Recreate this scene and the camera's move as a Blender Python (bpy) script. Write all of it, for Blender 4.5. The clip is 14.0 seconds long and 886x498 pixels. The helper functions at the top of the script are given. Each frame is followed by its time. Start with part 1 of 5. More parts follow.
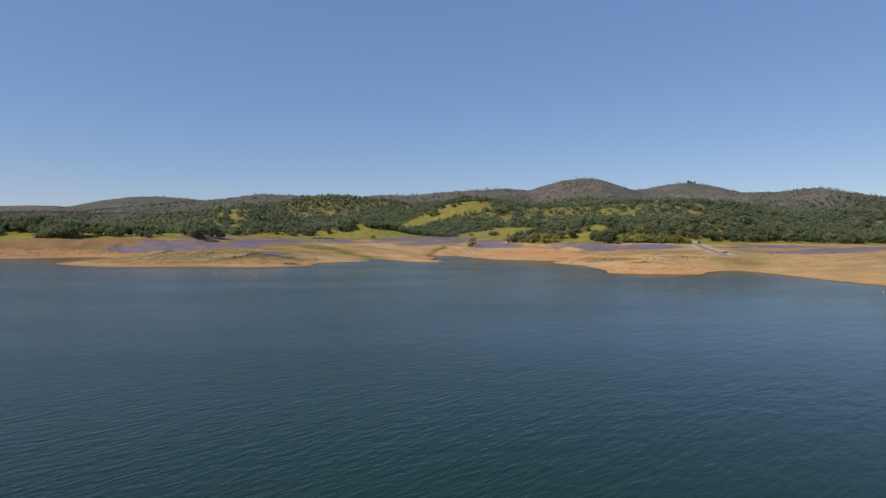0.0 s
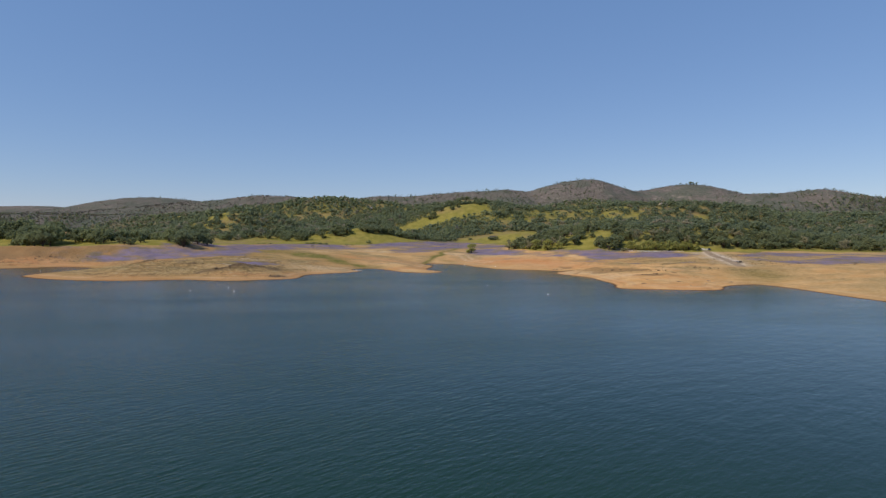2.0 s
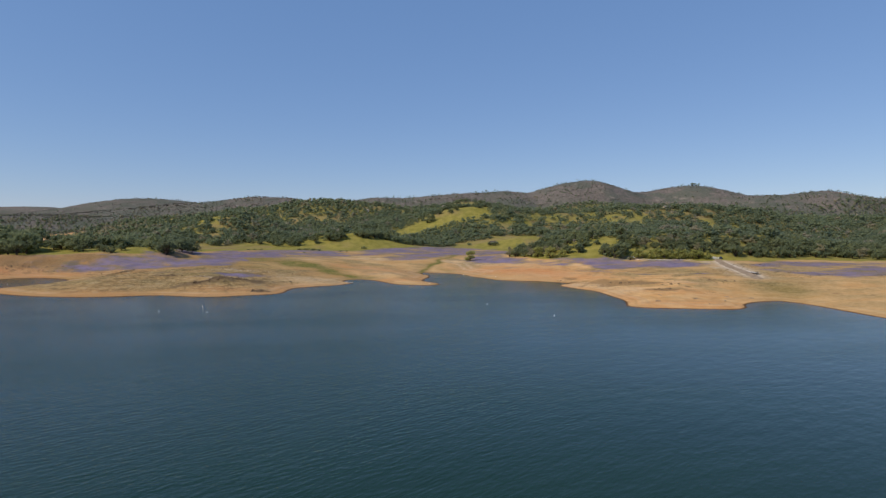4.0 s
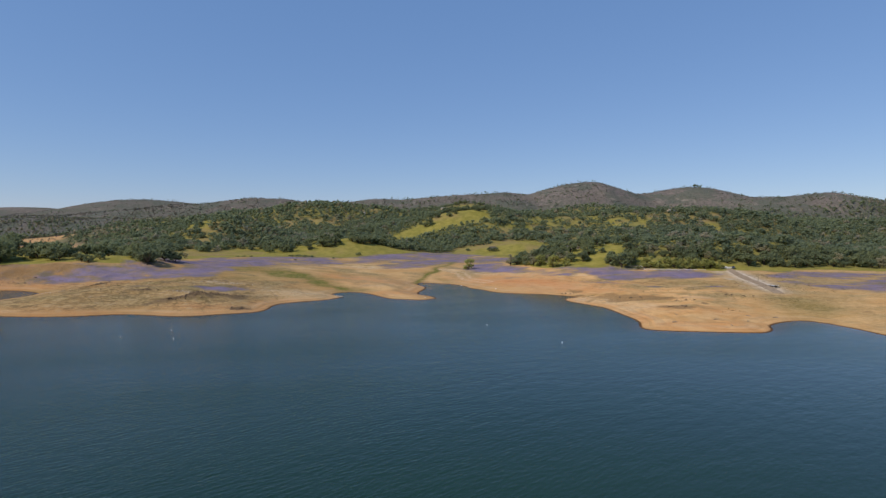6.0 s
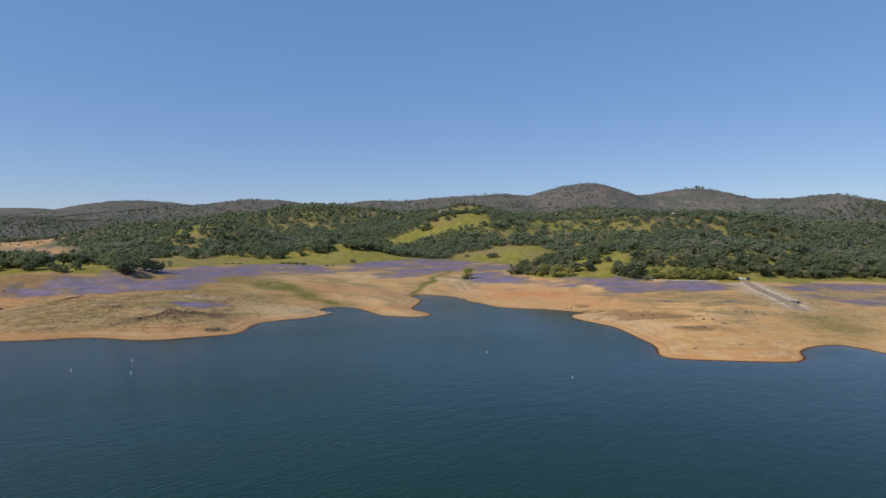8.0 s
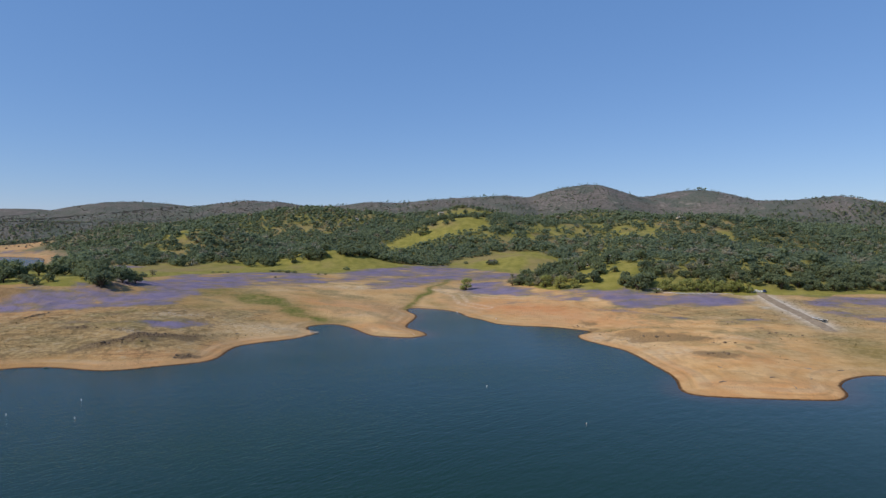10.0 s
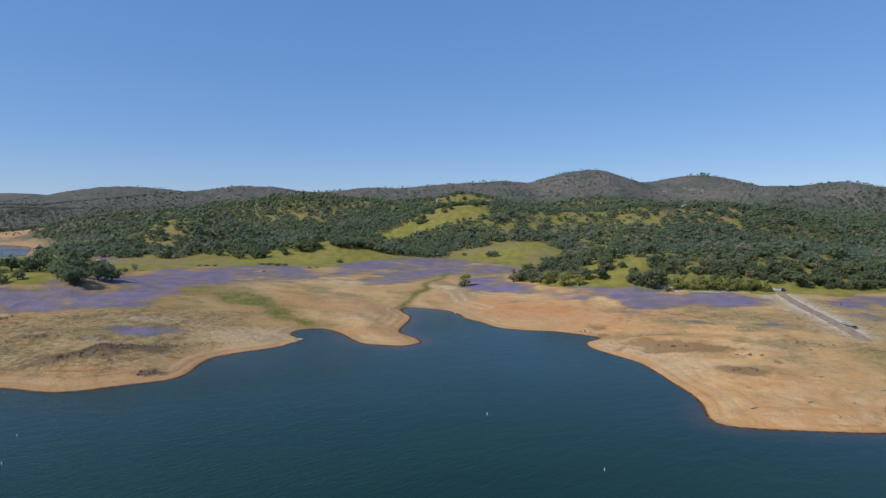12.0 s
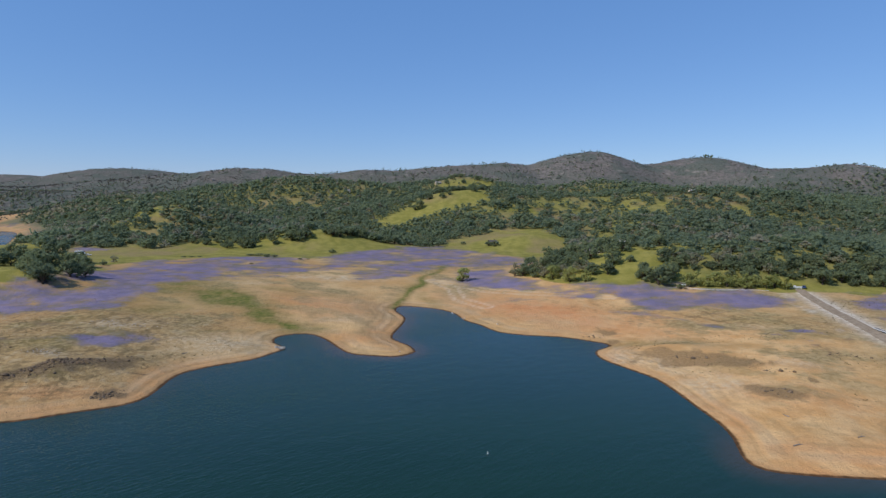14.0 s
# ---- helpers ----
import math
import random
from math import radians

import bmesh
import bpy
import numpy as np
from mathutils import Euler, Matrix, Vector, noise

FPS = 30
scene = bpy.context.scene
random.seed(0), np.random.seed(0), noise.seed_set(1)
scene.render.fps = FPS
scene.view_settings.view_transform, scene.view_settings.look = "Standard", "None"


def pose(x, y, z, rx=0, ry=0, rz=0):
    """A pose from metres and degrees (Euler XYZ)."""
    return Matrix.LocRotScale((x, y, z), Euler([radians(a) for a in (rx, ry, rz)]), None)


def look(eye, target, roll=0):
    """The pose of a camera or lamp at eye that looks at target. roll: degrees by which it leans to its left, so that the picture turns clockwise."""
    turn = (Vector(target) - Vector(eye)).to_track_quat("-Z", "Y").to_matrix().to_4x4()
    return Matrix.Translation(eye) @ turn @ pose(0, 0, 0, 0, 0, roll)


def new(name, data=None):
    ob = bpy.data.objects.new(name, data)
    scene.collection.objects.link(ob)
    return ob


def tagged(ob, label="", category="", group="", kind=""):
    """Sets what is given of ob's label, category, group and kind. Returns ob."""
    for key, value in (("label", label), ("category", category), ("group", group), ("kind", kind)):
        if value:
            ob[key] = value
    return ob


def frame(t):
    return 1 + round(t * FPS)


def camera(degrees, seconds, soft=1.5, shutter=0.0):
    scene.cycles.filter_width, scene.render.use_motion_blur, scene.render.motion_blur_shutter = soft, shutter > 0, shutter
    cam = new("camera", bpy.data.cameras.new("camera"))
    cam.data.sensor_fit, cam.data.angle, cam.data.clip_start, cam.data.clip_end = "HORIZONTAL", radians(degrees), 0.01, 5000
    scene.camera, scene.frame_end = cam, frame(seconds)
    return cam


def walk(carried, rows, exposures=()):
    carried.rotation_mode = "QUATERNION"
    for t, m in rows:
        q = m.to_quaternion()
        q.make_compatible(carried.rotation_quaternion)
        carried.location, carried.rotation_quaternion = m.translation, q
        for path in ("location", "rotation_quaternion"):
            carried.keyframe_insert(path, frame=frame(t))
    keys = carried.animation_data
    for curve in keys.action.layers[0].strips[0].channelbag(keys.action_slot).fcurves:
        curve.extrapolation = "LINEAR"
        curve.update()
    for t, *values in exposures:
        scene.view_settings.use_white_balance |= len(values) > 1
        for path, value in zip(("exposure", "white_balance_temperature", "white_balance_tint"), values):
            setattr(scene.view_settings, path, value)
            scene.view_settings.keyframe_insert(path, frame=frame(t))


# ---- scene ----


def aim(x, y, z, yaw, dip, lean):
    """The camera's pose: its place, its turn to the right of north, its dip and its lean in degrees."""
    return pose(x, y, z, 90) @ pose(0, 0, 0, 0, -yaw) @ pose(0, 0, 0, -dip) @ pose(0, 0, 0, 0, 0, lean)


cam = camera(72, 14.0, soft=1.4)
# the drone flies ahead and climbs; its lens tips down towards the end
walk(cam, [
    (0, aim(0.00, 0.00, 21.00, 1.771, 1.740, 0.433)),
    (1, aim(1.15, 12.03, 23.67, 1.796, 1.755, 0.443)),
    (2, aim(2.30, 24.10, 26.36, 1.822, 1.755, 0.454)),
    (3, aim(3.45, 36.22, 29.09, 1.850, 1.755, 0.464)),
    (4.1, aim(4.71, 49.63, 32.14, 1.883, 1.755, 0.475)),
    (5.5, aim(6.31, 66.72, 36.04, 1.925, 1.755, 0.489)),
    (6.5, aim(7.46, 79.00, 38.87, 1.958, 1.755, 0.500)),
    (7.5, aim(8.60, 91.32, 41.74, 1.991, 1.755, 0.510)),
    (8.5, aim(9.75, 103.69, 44.64, 2.027, 1.755, 0.520)),
    (9.2, aim(10.55, 112.39, 46.69, 2.052, 1.755, 0.527)),
    (10.2, aim(11.69, 124.86, 49.67, 2.091, 1.755, 0.537)),
    (11, aim(12.60, 134.84, 52.04, 2.121, 1.760, 0.545)),
    (11.3, aim(12.95, 138.58, 52.94, 2.133, 1.950, 0.548)),
    (11.5, aim(13.17, 141.07, 53.53, 2.141, 2.264, 0.551)),
    (12, aim(13.74, 147.34, 55.04, 2.161, 3.263, 0.556)),
    (12.5, aim(14.31, 153.62, 56.56, 2.181, 4.221, 0.561)),
    (13, aim(14.88, 159.92, 58.09, 2.202, 5.020, 0.566)),
    (13.5, aim(15.45, 166.22, 59.63, 2.223, 5.056, 0.571)),
    (14, aim(16.02, 172.54, 61.17, 2.245, 5.084, 0.576)),
], exposures=[(0, -0.03, 7050, 15), (7, -0.03, 6750, 14), (14, -0.05, 5950, 11)])

# ---- world, sun, exposure ----
SUN_FROM = 244.0      # compass bearing of the sun, from +y clockwise
SUN_UP = 41.0
world = bpy.data.worlds.new("sky")
scene.world = world
world.use_nodes = True
sky = world.node_tree.nodes.new("ShaderNodeTexSky")
sky.sky_type, sky.sun_disc = "NISHITA", False
sky.sun_elevation, sky.sun_rotation = radians(SUN_UP), radians(SUN_FROM)
sky.altitude, sky.air_density, sky.dust_density, sky.ozone_density = 0, 0.9, 0.0, 1.8
backing = world.node_tree.nodes["Background"]
backing.inputs["Strength"].default_value = 0.135
haze = world.node_tree.nodes.new("ShaderNodeMix")      # thin even haze over the clear sky
haze.data_type = "RGBA"
haze.inputs[0].default_value, haze.inputs[7].default_value = 0.62, (0.74, 1.86, 4.25, 1)
world.node_tree.links.new(sky.outputs[0], haze.inputs[6])
world.node_tree.links.new(haze.outputs[2], backing.inputs["Color"])
sun = new("sun", bpy.data.lights.new("sun", "SUN"))
sun.data.energy, sun.data.angle, sun.data.color = 3.9, radians(0.55), (1.0, 0.93, 0.82)
bearing = Vector((math.sin(radians(SUN_FROM)) * math.cos(radians(SUN_UP)), math.cos(radians(SUN_FROM)) * math.cos(radians(SUN_UP)), math.sin(radians(SUN_UP))))
sun.matrix_world = look(bearing * 900, (0, 0, 0))


# ---- materials ----
class Nodes:
    """A short way to write node materials."""

    def __init__(self, name, roughness=0.9, specular=0.2):
        self.mat = bpy.data.materials.new(name)
        self.mat.use_nodes = True
        self.tree = self.mat.node_tree
        self.bsdf = self.tree.nodes["Principled BSDF"]
        self.bsdf.inputs["Roughness"].default_value = roughness
        self.bsdf.inputs["Specular IOR Level"].default_value = specular
        self.where = self.tree.nodes.new("ShaderNodeTexCoord").outputs["Object"]

    def plug(self, value, socket):
        if isinstance(value, bpy.types.NodeSocket):
            self.tree.links.new(value, socket)
        elif isinstance(value, tuple) and len(value) == 3 and socket.type == "RGBA":
            socket.default_value = (*value, 1)
        else:
            socket.default_value = value

    def mix(self, share, a, b):
        n = self.tree.nodes.new("ShaderNodeMix")
        n.data_type = "RGBA"
        self.plug(share, n.inputs[0]), self.plug(a, n.inputs[6]), self.plug(b, n.inputs[7])
        return n.outputs[2]

    def math(self, how, a, b=0.0):
        n = self.tree.nodes.new("ShaderNodeMath")
        n.operation = how
        self.plug(a, n.inputs[0]), self.plug(b, n.inputs[1])
        return n.outputs[0]

    def noise(self, scale, detail=4.0, stretch=None, roughness=0.55):
        n = self.tree.nodes.new("ShaderNodeTexNoise")
        n.inputs["Scale"].default_value, n.inputs["Detail"].default_value, n.inputs["Roughness"].default_value = scale, detail, roughness
        at = self.where
        if stretch:
            m = self.tree.nodes.new("ShaderNodeMapping")
            m.vector_type = "TEXTURE"
            m.inputs["Scale"].default_value = [1 / s for s in stretch[:3]]
            m.inputs["Rotation"].default_value = (0, 0, radians(stretch[3]) if len(stretch) > 3 else 0)
            self.plug(at, m.inputs[0])
            at = m.outputs[0]
        self.plug(at, n.inputs["Vector"])
        return n.outputs[0]

    def between(self, value, low, high, a=0.0, b=1.0):
        n = self.tree.nodes.new("ShaderNodeMapRange")
        n.interpolation_type = "SMOOTHSTEP"
        self.plug(value, n.inputs[0])
        for k, v in enumerate((low, high, a, b)):
            n.inputs[1 + k].default_value = v
        return n.outputs[0]

    def attribute(self, name):
        n = self.tree.nodes.new("ShaderNodeAttribute")
        n.attribute_name = name
        return n

    def island(self):
        return self.tree.nodes.new("ShaderNodeNewGeometry").outputs["Random Per Island"]

    def chance(self):
        return self.tree.nodes.new("ShaderNodeObjectInfo").outputs["Random"]

    def bump(self, value, strength, distance=1.0):
        n = self.tree.nodes.new("ShaderNodeBump")
        n.inputs["Strength"].default_value, n.inputs["Distance"].default_value = strength, distance
        self.plug(value, n.inputs["Height"])
        self.tree.links.new(n.outputs[0], self.bsdf.inputs["Normal"])

    def done(self, colour):
        self.plug(colour, self.bsdf.inputs["Base Color"])
        return self.mat


def ground_material():
    """Bare lake shore, lupin bloom, spring grass and brush, shared out by the covers of the ground."""
    n = Nodes("shore_and_hills", 0.95, 0.1)
    covers_ = [n.attribute(name) for name in ("cover_a", "cover_b", "cover_c")]
    split = []
    for c in covers_:
        split.append(n.tree.nodes.new("ShaderNodeSeparateColor"))
        n.plug(c.outputs["Color"], split[-1].inputs[0])
    grass, bloom, brush = split[0].outputs
    damp, red, track = split[1].outputs
    pale, grey, tired = split[2].outputs
    stones, rim, ruts = [c.outputs["Alpha"] for c in covers_]
    broad, mid, fine, speck = n.noise(0.022, 5), n.noise(0.11, 5), n.noise(0.5, 4), n.noise(1.9, 3)
    crust = n.noise(0.17, 7, (1.1, 0.9, 1.0, 15), 0.62)
    drift = n.noise(0.05, 6, (0.8, 1.1, 1.0, -25), 0.6)
    axes = n.tree.nodes.new("ShaderNodeSeparateXYZ")
    n.plug(n.where, axes.inputs[0])
    # bare soil: tan and ochre, greyer and rougher on the western spit
    soil = n.mix(n.between(broad, 0.38, 0.62), (0.54, 0.36, 0.165), (0.46, 0.272, 0.105))
    soil = n.mix(n.between(drift, 0.44, 0.60, 0, 0.7), soil, (0.335, 0.228, 0.108))
    soil = n.mix(n.between(axes.outputs[0], 45, 120, 0, 0.75), soil, n.mix(n.between(mid, 0.38, 0.62), (0.68, 0.42, 0.185), (0.58, 0.315, 0.115)))
    soil = n.mix(n.between(axes.outputs[0], -150, -45, 0.7, 0), soil, (0.340, 0.205, 0.076))
    soil = n.mix(n.math("MULTIPLY", grey, n.between(drift, 0.3, 0.6, 0.6, 1.0)), soil, n.mix(n.between(fine, 0.38, 0.62), (0.236, 0.155, 0.063), (0.382, 0.268, 0.122)))
    soil = n.mix(n.math("MULTIPLY", red, n.between(mid, 0.3, 0.65, 0.6, 1.0)), soil, n.mix(n.between(drift, 0.4, 0.6), (0.51, 0.215, 0.082), (0.58, 0.295, 0.135)))
    soil = n.mix(n.math("MULTIPLY", pale, n.between(n.math("ADD", mid, n.math("MULTIPLY", fine, 0.5)), 0.6, 0.9, 0.35, 1.0)), soil, n.mix(n.between(fine, 0.4, 0.6), (0.46, 0.355, 0.215), (0.57, 0.47, 0.32)))
    # old strand lines that follow the level of the water
    level = n.math("ADD", n.math("MULTIPLY", axes.outputs[2], 11.0), n.math("MULTIPLY", n.noise(0.03, 3), 3.0))
    lines = n.math("SINE", level)
    wide = n.math("SINE", n.math("MULTIPLY", level, 0.37))
    low = n.math("MULTIPLY", n.between(axes.outputs[2], 0.3, 3.6, 1.0, 0.03), n.between(n.noise(0.045, 4), 0.36, 0.58, 0.15, 1.0))
    soil = n.mix(n.math("MULTIPLY", n.between(lines, 0.35, 0.95, 0, 0.28), low), soil, (0.26, 0.165, 0.07))
    soil = n.mix(n.math("MULTIPLY", n.between(wide, -0.9, -0.2, 0.26, 0), low), soil, (0.54, 0.42, 0.26))
    # dry weeds, dark crusts and grit
    weed = n.math("MULTIPLY", n.between(drift, 0.50, 0.60, 0, 0.75), n.between(axes.outputs[2], 1.6, 5.0, 0.1, 1.0))
    weed = n.math("MULTIPLY", weed, n.between(red, 0.2, 0.8, 1.0, 0.2))
    soil = n.mix(weed, soil, n.mix(n.between(fine, 0.40, 0.60), (0.215, 0.165, 0.068), (0.34, 0.255, 0.12)))
    rugged = n.math("ADD", n.math("MULTIPLY", grey, 0.46), 0.16)
    soil = n.mix(n.math("MULTIPLY", n.between(crust, 0.56, 0.64, 0, 0.75), rugged), soil, (0.42, 0.325, 0.19))
    soil = n.mix(n.math("MULTIPLY", n.between(crust, 0.40, 0.48, 0.9, 0), rugged), soil, (0.125, 0.088, 0.042))
    soil = n.mix(n.math("MULTIPLY", n.between(speck, 0.54, 0.66, 0, 0.55), rugged), soil, (0.15, 0.108, 0.058))
    straw = n.math("MULTIPLY", n.between(axes.outputs[0], 135, 215, 0, 0.75), n.between(drift, 0.32, 0.58, 0.35, 1.0))
    soil = n.mix(straw, soil, n.mix(n.between(fine, 0.4, 0.6), (0.30, 0.212, 0.092), (0.40, 0.285, 0.135)))
    moist = n.mix(n.between(fine, 0.4, 0.65), (0.155, 0.128, 0.036), (0.245, 0.188, 0.066))
    moist = n.mix(n.between(damp, 0.75, 1.0), moist, n.mix(n.between(fine, 0.4, 0.65), (0.112, 0.116, 0.022), (0.190, 0.168, 0.046)))
    soil = n.mix(n.math("MULTIPLY", damp, n.between(mid, 0.3, 0.62, 0.65, 1.0)), soil, moist)
    ledge = n.math("MULTIPLY", n.between(n.math("SINE", n.math("MULTIPLY", level, 0.8)), 0.25, 0.9, 0, 0.38), n.math("MULTIPLY", grey, n.between(mid, 0.4, 0.6)))
    soil = n.mix(ledge, soil, (0.13, 0.090, 0.042))
    rubble = n.mix(n.between(speck, 0.42, 0.6), (0.190, 0.115, 0.050), (0.275, 0.178, 0.085))
    rubble = n.mix(n.math("MULTIPLY", n.between(axes.outputs[0], -60, 0, 0.85, 0), n.between(axes.outputs[0], -185, -150)), rubble, n.mix(n.between(speck, 0.42, 0.6), (0.085, 0.060, 0.034), (0.185, 0.128, 0.070)))
    soil = n.mix(n.between(n.math("ADD", stones, n.math("MULTIPLY", n.math("SUBTRACT", crust, 0.5), 1.5)), 0.28, 0.70, 0, 0.8), soil, rubble)
    soil = n.mix(n.math("MULTIPLY", track, 0.95), soil, n.mix(n.between(fine, 0.35, 0.65), (0.44, 0.36, 0.27), (0.62, 0.54, 0.43)))
    soil = n.mix(n.math("MULTIPLY", ruts, n.between(fine, 0.35, 0.6, 0.2, 0.65)), soil, (0.60, 0.46, 0.31))
    # lupins: patchy, with soil and green stems between the flowers
    petals = n.mix(n.between(mid, 0.35, 0.65), (0.155, 0.132, 0.230), (0.208, 0.174, 0.280))
    petals = n.mix(n.between(speck, 0.48, 0.68, 0, 0.5), petals, (0.17, 0.155, 0.105))
    streak = n.noise(0.07, 6, (0.75, 1.15, 1.0, -15), 0.62)
    thin = n.math("ADD", n.math("MULTIPLY", n.math("SUBTRACT", streak, 0.5), 3.0), n.math("ADD", n.math("MULTIPLY", n.math("SUBTRACT", fine, 0.5), 1.0), n.math("MULTIPLY", n.math("SUBTRACT", speck, 0.5), 1.0)))
    flower = n.math("MULTIPLY", n.between(n.math("ADD", bloom, thin), 0.05, 1.25, 0, 0.88), n.between(bloom, 0.05, 0.35))
    meadow = n.mix(n.between(mid, 0.35, 0.65), (0.195, 0.178, 0.036), (0.280, 0.240, 0.058))
    meadow = n.mix(n.math("MULTIPLY", tired, n.between(drift, 0.33, 0.58, 0.2, 0.9)), meadow, (0.255, 0.188, 0.082))
    meadow = n.mix(n.between(speck, 0.55, 0.7, 0, 0.5), meadow, (0.11, 0.12, 0.026))
    meadow = n.mix(n.between(crust, 0.36, 0.46, 0.35, 0), meadow, (0.15, 0.15, 0.04))
    # ridge brush: distance haze is put into these greyed, lightened base colours
    hazed_heath = n.mix(n.between(mid, 0.38, 0.62), (0.125, 0.108, 0.096), (0.205, 0.168, 0.145))
    hazed_heath = n.mix(n.between(n.noise(0.013, 6), 0.44, 0.58, 0, 0.75), hazed_heath, (0.088, 0.104, 0.078))
    hazed_heath = n.mix(n.between(n.noise(0.009, 5), 0.48, 0.62, 0, 0.6), hazed_heath, (0.175, 0.140, 0.118))
    hazed_heath = n.mix(n.math("MULTIPLY", n.between(axes.outputs[2], 70, 150, 0.85, 0.1), n.between(n.noise(0.02, 5), 0.36, 0.6, 0.3, 1.0)), hazed_heath, (0.085, 0.098, 0.072))
    hazed_heath = n.mix(n.between(fine, 0.52, 0.66, 0, 0.4), hazed_heath, (0.18, 0.16, 0.135))
    hazed_heath = n.mix(n.between(crust, 0.38, 0.50, 0.65, 0), hazed_heath, (0.062, 0.068, 0.048))
    hazed_heath = n.mix(n.between(n.noise(0.035, 5), 0.62, 0.70, 0, 0.7), hazed_heath, (0.24, 0.205, 0.165))
    colour = n.mix(n.between(n.math("ADD", grass, n.math("MULTIPLY", n.math("SUBTRACT", fine, 0.5), 0.6)), 0.35, 0.65), soil, meadow)
    colour = n.mix(n.math("MULTIPLY", n.between(n.math("ADD", bloom, n.math("MULTIPLY", n.math("SUBTRACT", streak, 0.5), 1.2)), 0.1, 0.65, 0, 0.75), n.between(bloom, 0.03, 0.2)), colour, n.mix(n.between(mid, 0.4, 0.6), (0.145, 0.13, 0.055), (0.25, 0.172, 0.092)))
    colour = n.mix(flower, colour, petals)
    colour = n.mix(brush, colour, hazed_heath)
    wet = n.between(n.math("ADD", axes.outputs[2], n.math("MULTIPLY", n.math("SUBTRACT", fine, 0.5), 0.12)), 0.07, 0.20, 0.95, 0)
    colour = n.mix(n.math("MAXIMUM", wet, n.math("MULTIPLY", rim, 0.3)), colour, n.mix(n.between(fine, 0.4, 0.6), (0.055, 0.027, 0.012), (0.105, 0.050, 0.021)))
    relief = n.math("ADD", fine, n.math("MULTIPLY", n.math("MULTIPLY", lines, low), -0.2))
    relief = n.math("ADD", relief, n.math("MULTIPLY", n.math("MULTIPLY", crust, n.math("ADD", rugged, 0.12)), 1.5))
    n.bump(n.math("ADD", relief, n.math("MULTIPLY", speck, 0.5)), 0.7, 0.6)
    return n.done(colour)


def water_material():
    n = Nodes("lake_water", 0.09, 0.37)
    n.bsdf.inputs["IOR"].default_value = 1.33
    swell, chop, wind = n.noise(0.26, 3, (0.55, 1.2, 1.0, 40)), n.noise(1.0, 3, (0.45, 1.25, 1.0, 44)), n.noise(0.012, 3, (0.5, 1.5, 1.0, 10))
    axes = n.tree.nodes.new("ShaderNodeSeparateXYZ")
    n.plug(n.where, axes.inputs[0])
    lee = n.math("MULTIPLY", n.between(wind, 0.3, 0.7, 0.7, 1.2), n.between(axes.outputs[0], -40, 60, 1.0, 0.4))
    n.bump(n.math("ADD", n.math("MULTIPLY", swell, 0.7), n.math("MULTIPLY", chop, lee)), 0.58, 0.3)
    n.plug(n.between(wind, 0.35, 0.7, 0.13, 0.21), n.bsdf.inputs["Roughness"])
    deep = n.mix(n.between(wind, 0.3, 0.7), (0.0062, 0.0265, 0.0128), (0.0080, 0.0320, 0.0160))
    return n.done(n.mix(n.attribute("shallow").outputs["Fac"], deep, (0.10, 0.052, 0.03)))


def leaf_material(name, dark, light, odd, loose=True):
    """Foliage. Joined woods vary by a tint kept tree by tree, single trees by object."""
    n = Nodes(name, 0.95, 0.04)
    tint = n.attribute("tint").outputs["Fac"] if loose else n.chance()
    colour = n.mix(n.between(tint, 0.05, 0.85), dark, light)
    colour = n.mix(n.between(tint, 0.88, 0.97), colour, odd)
    colour = n.mix(n.between(n.island(), 0.2, 1.0, 0, 0.32), colour, light)
    colour = n.mix(n.between(n.noise(0.9, 3), 0.45, 0.7, 0, 0.35), colour, dark)
    through_leaf, both = n.tree.nodes.new("ShaderNodeBsdfTranslucent"), n.tree.nodes.new("ShaderNodeMixShader")
    n.plug(colour, through_leaf.inputs["Color"])
    both.inputs[0].default_value = 0.6
    n.tree.links.new(n.bsdf.outputs[0], both.inputs[1]), n.tree.links.new(through_leaf.outputs[0], both.inputs[2])
    n.tree.links.new(both.outputs[0], n.tree.nodes["Material Output"].inputs["Surface"])
    return n.done(colour)


def plain_material(name, low, high, scale=1.5, roughness=0.7, specular=0.3, metal=0.0):
    n = Nodes(name, roughness, specular)
    n.bsdf.inputs["Metallic"].default_value = metal
    grain = n.noise(scale, 5)
    n.bump(grain, 0.2, 0.05)
    return n.done(n.mix(n.between(grain, 0.3, 0.7), low, high))


M_GROUND, M_WATER = ground_material(), water_material()
# oak leaf colours are lightened, the joined woods' also blued, in place of haze
M_OAK = leaf_material("oak_foliage", (0.196, 0.240, 0.150), (0.258, 0.302, 0.162), (0.38, 0.34, 0.245))
M_OAK_ONE = leaf_material("oak_crown", (0.172, 0.208, 0.118), (0.245, 0.278, 0.140), (0.23, 0.25, 0.13), False)
M_WILLOW = leaf_material("willow_crown", (0.30, 0.315, 0.100), (0.42, 0.42, 0.145), (0.36, 0.35, 0.14), False)
M_GREY = leaf_material("bare_oak_crown", (0.31, 0.29, 0.17), (0.43, 0.39, 0.24), (0.36, 0.36, 0.17), False)
# chaparral lightened in base colour to carry the haze of the far ridges
M_HAZED_BRUSH = leaf_material("chaparral", (0.160, 0.155, 0.126), (0.21, 0.188, 0.155), (0.235, 0.20, 0.165))
M_BARK = plain_material("bark", (0.05, 0.038, 0.028), (0.12, 0.095, 0.07), 4, 0.95, 0.1)
M_ROCK = plain_material("dark_stone", (0.10, 0.070, 0.044), (0.22, 0.155, 0.098), 0.8, 0.95, 0.1)
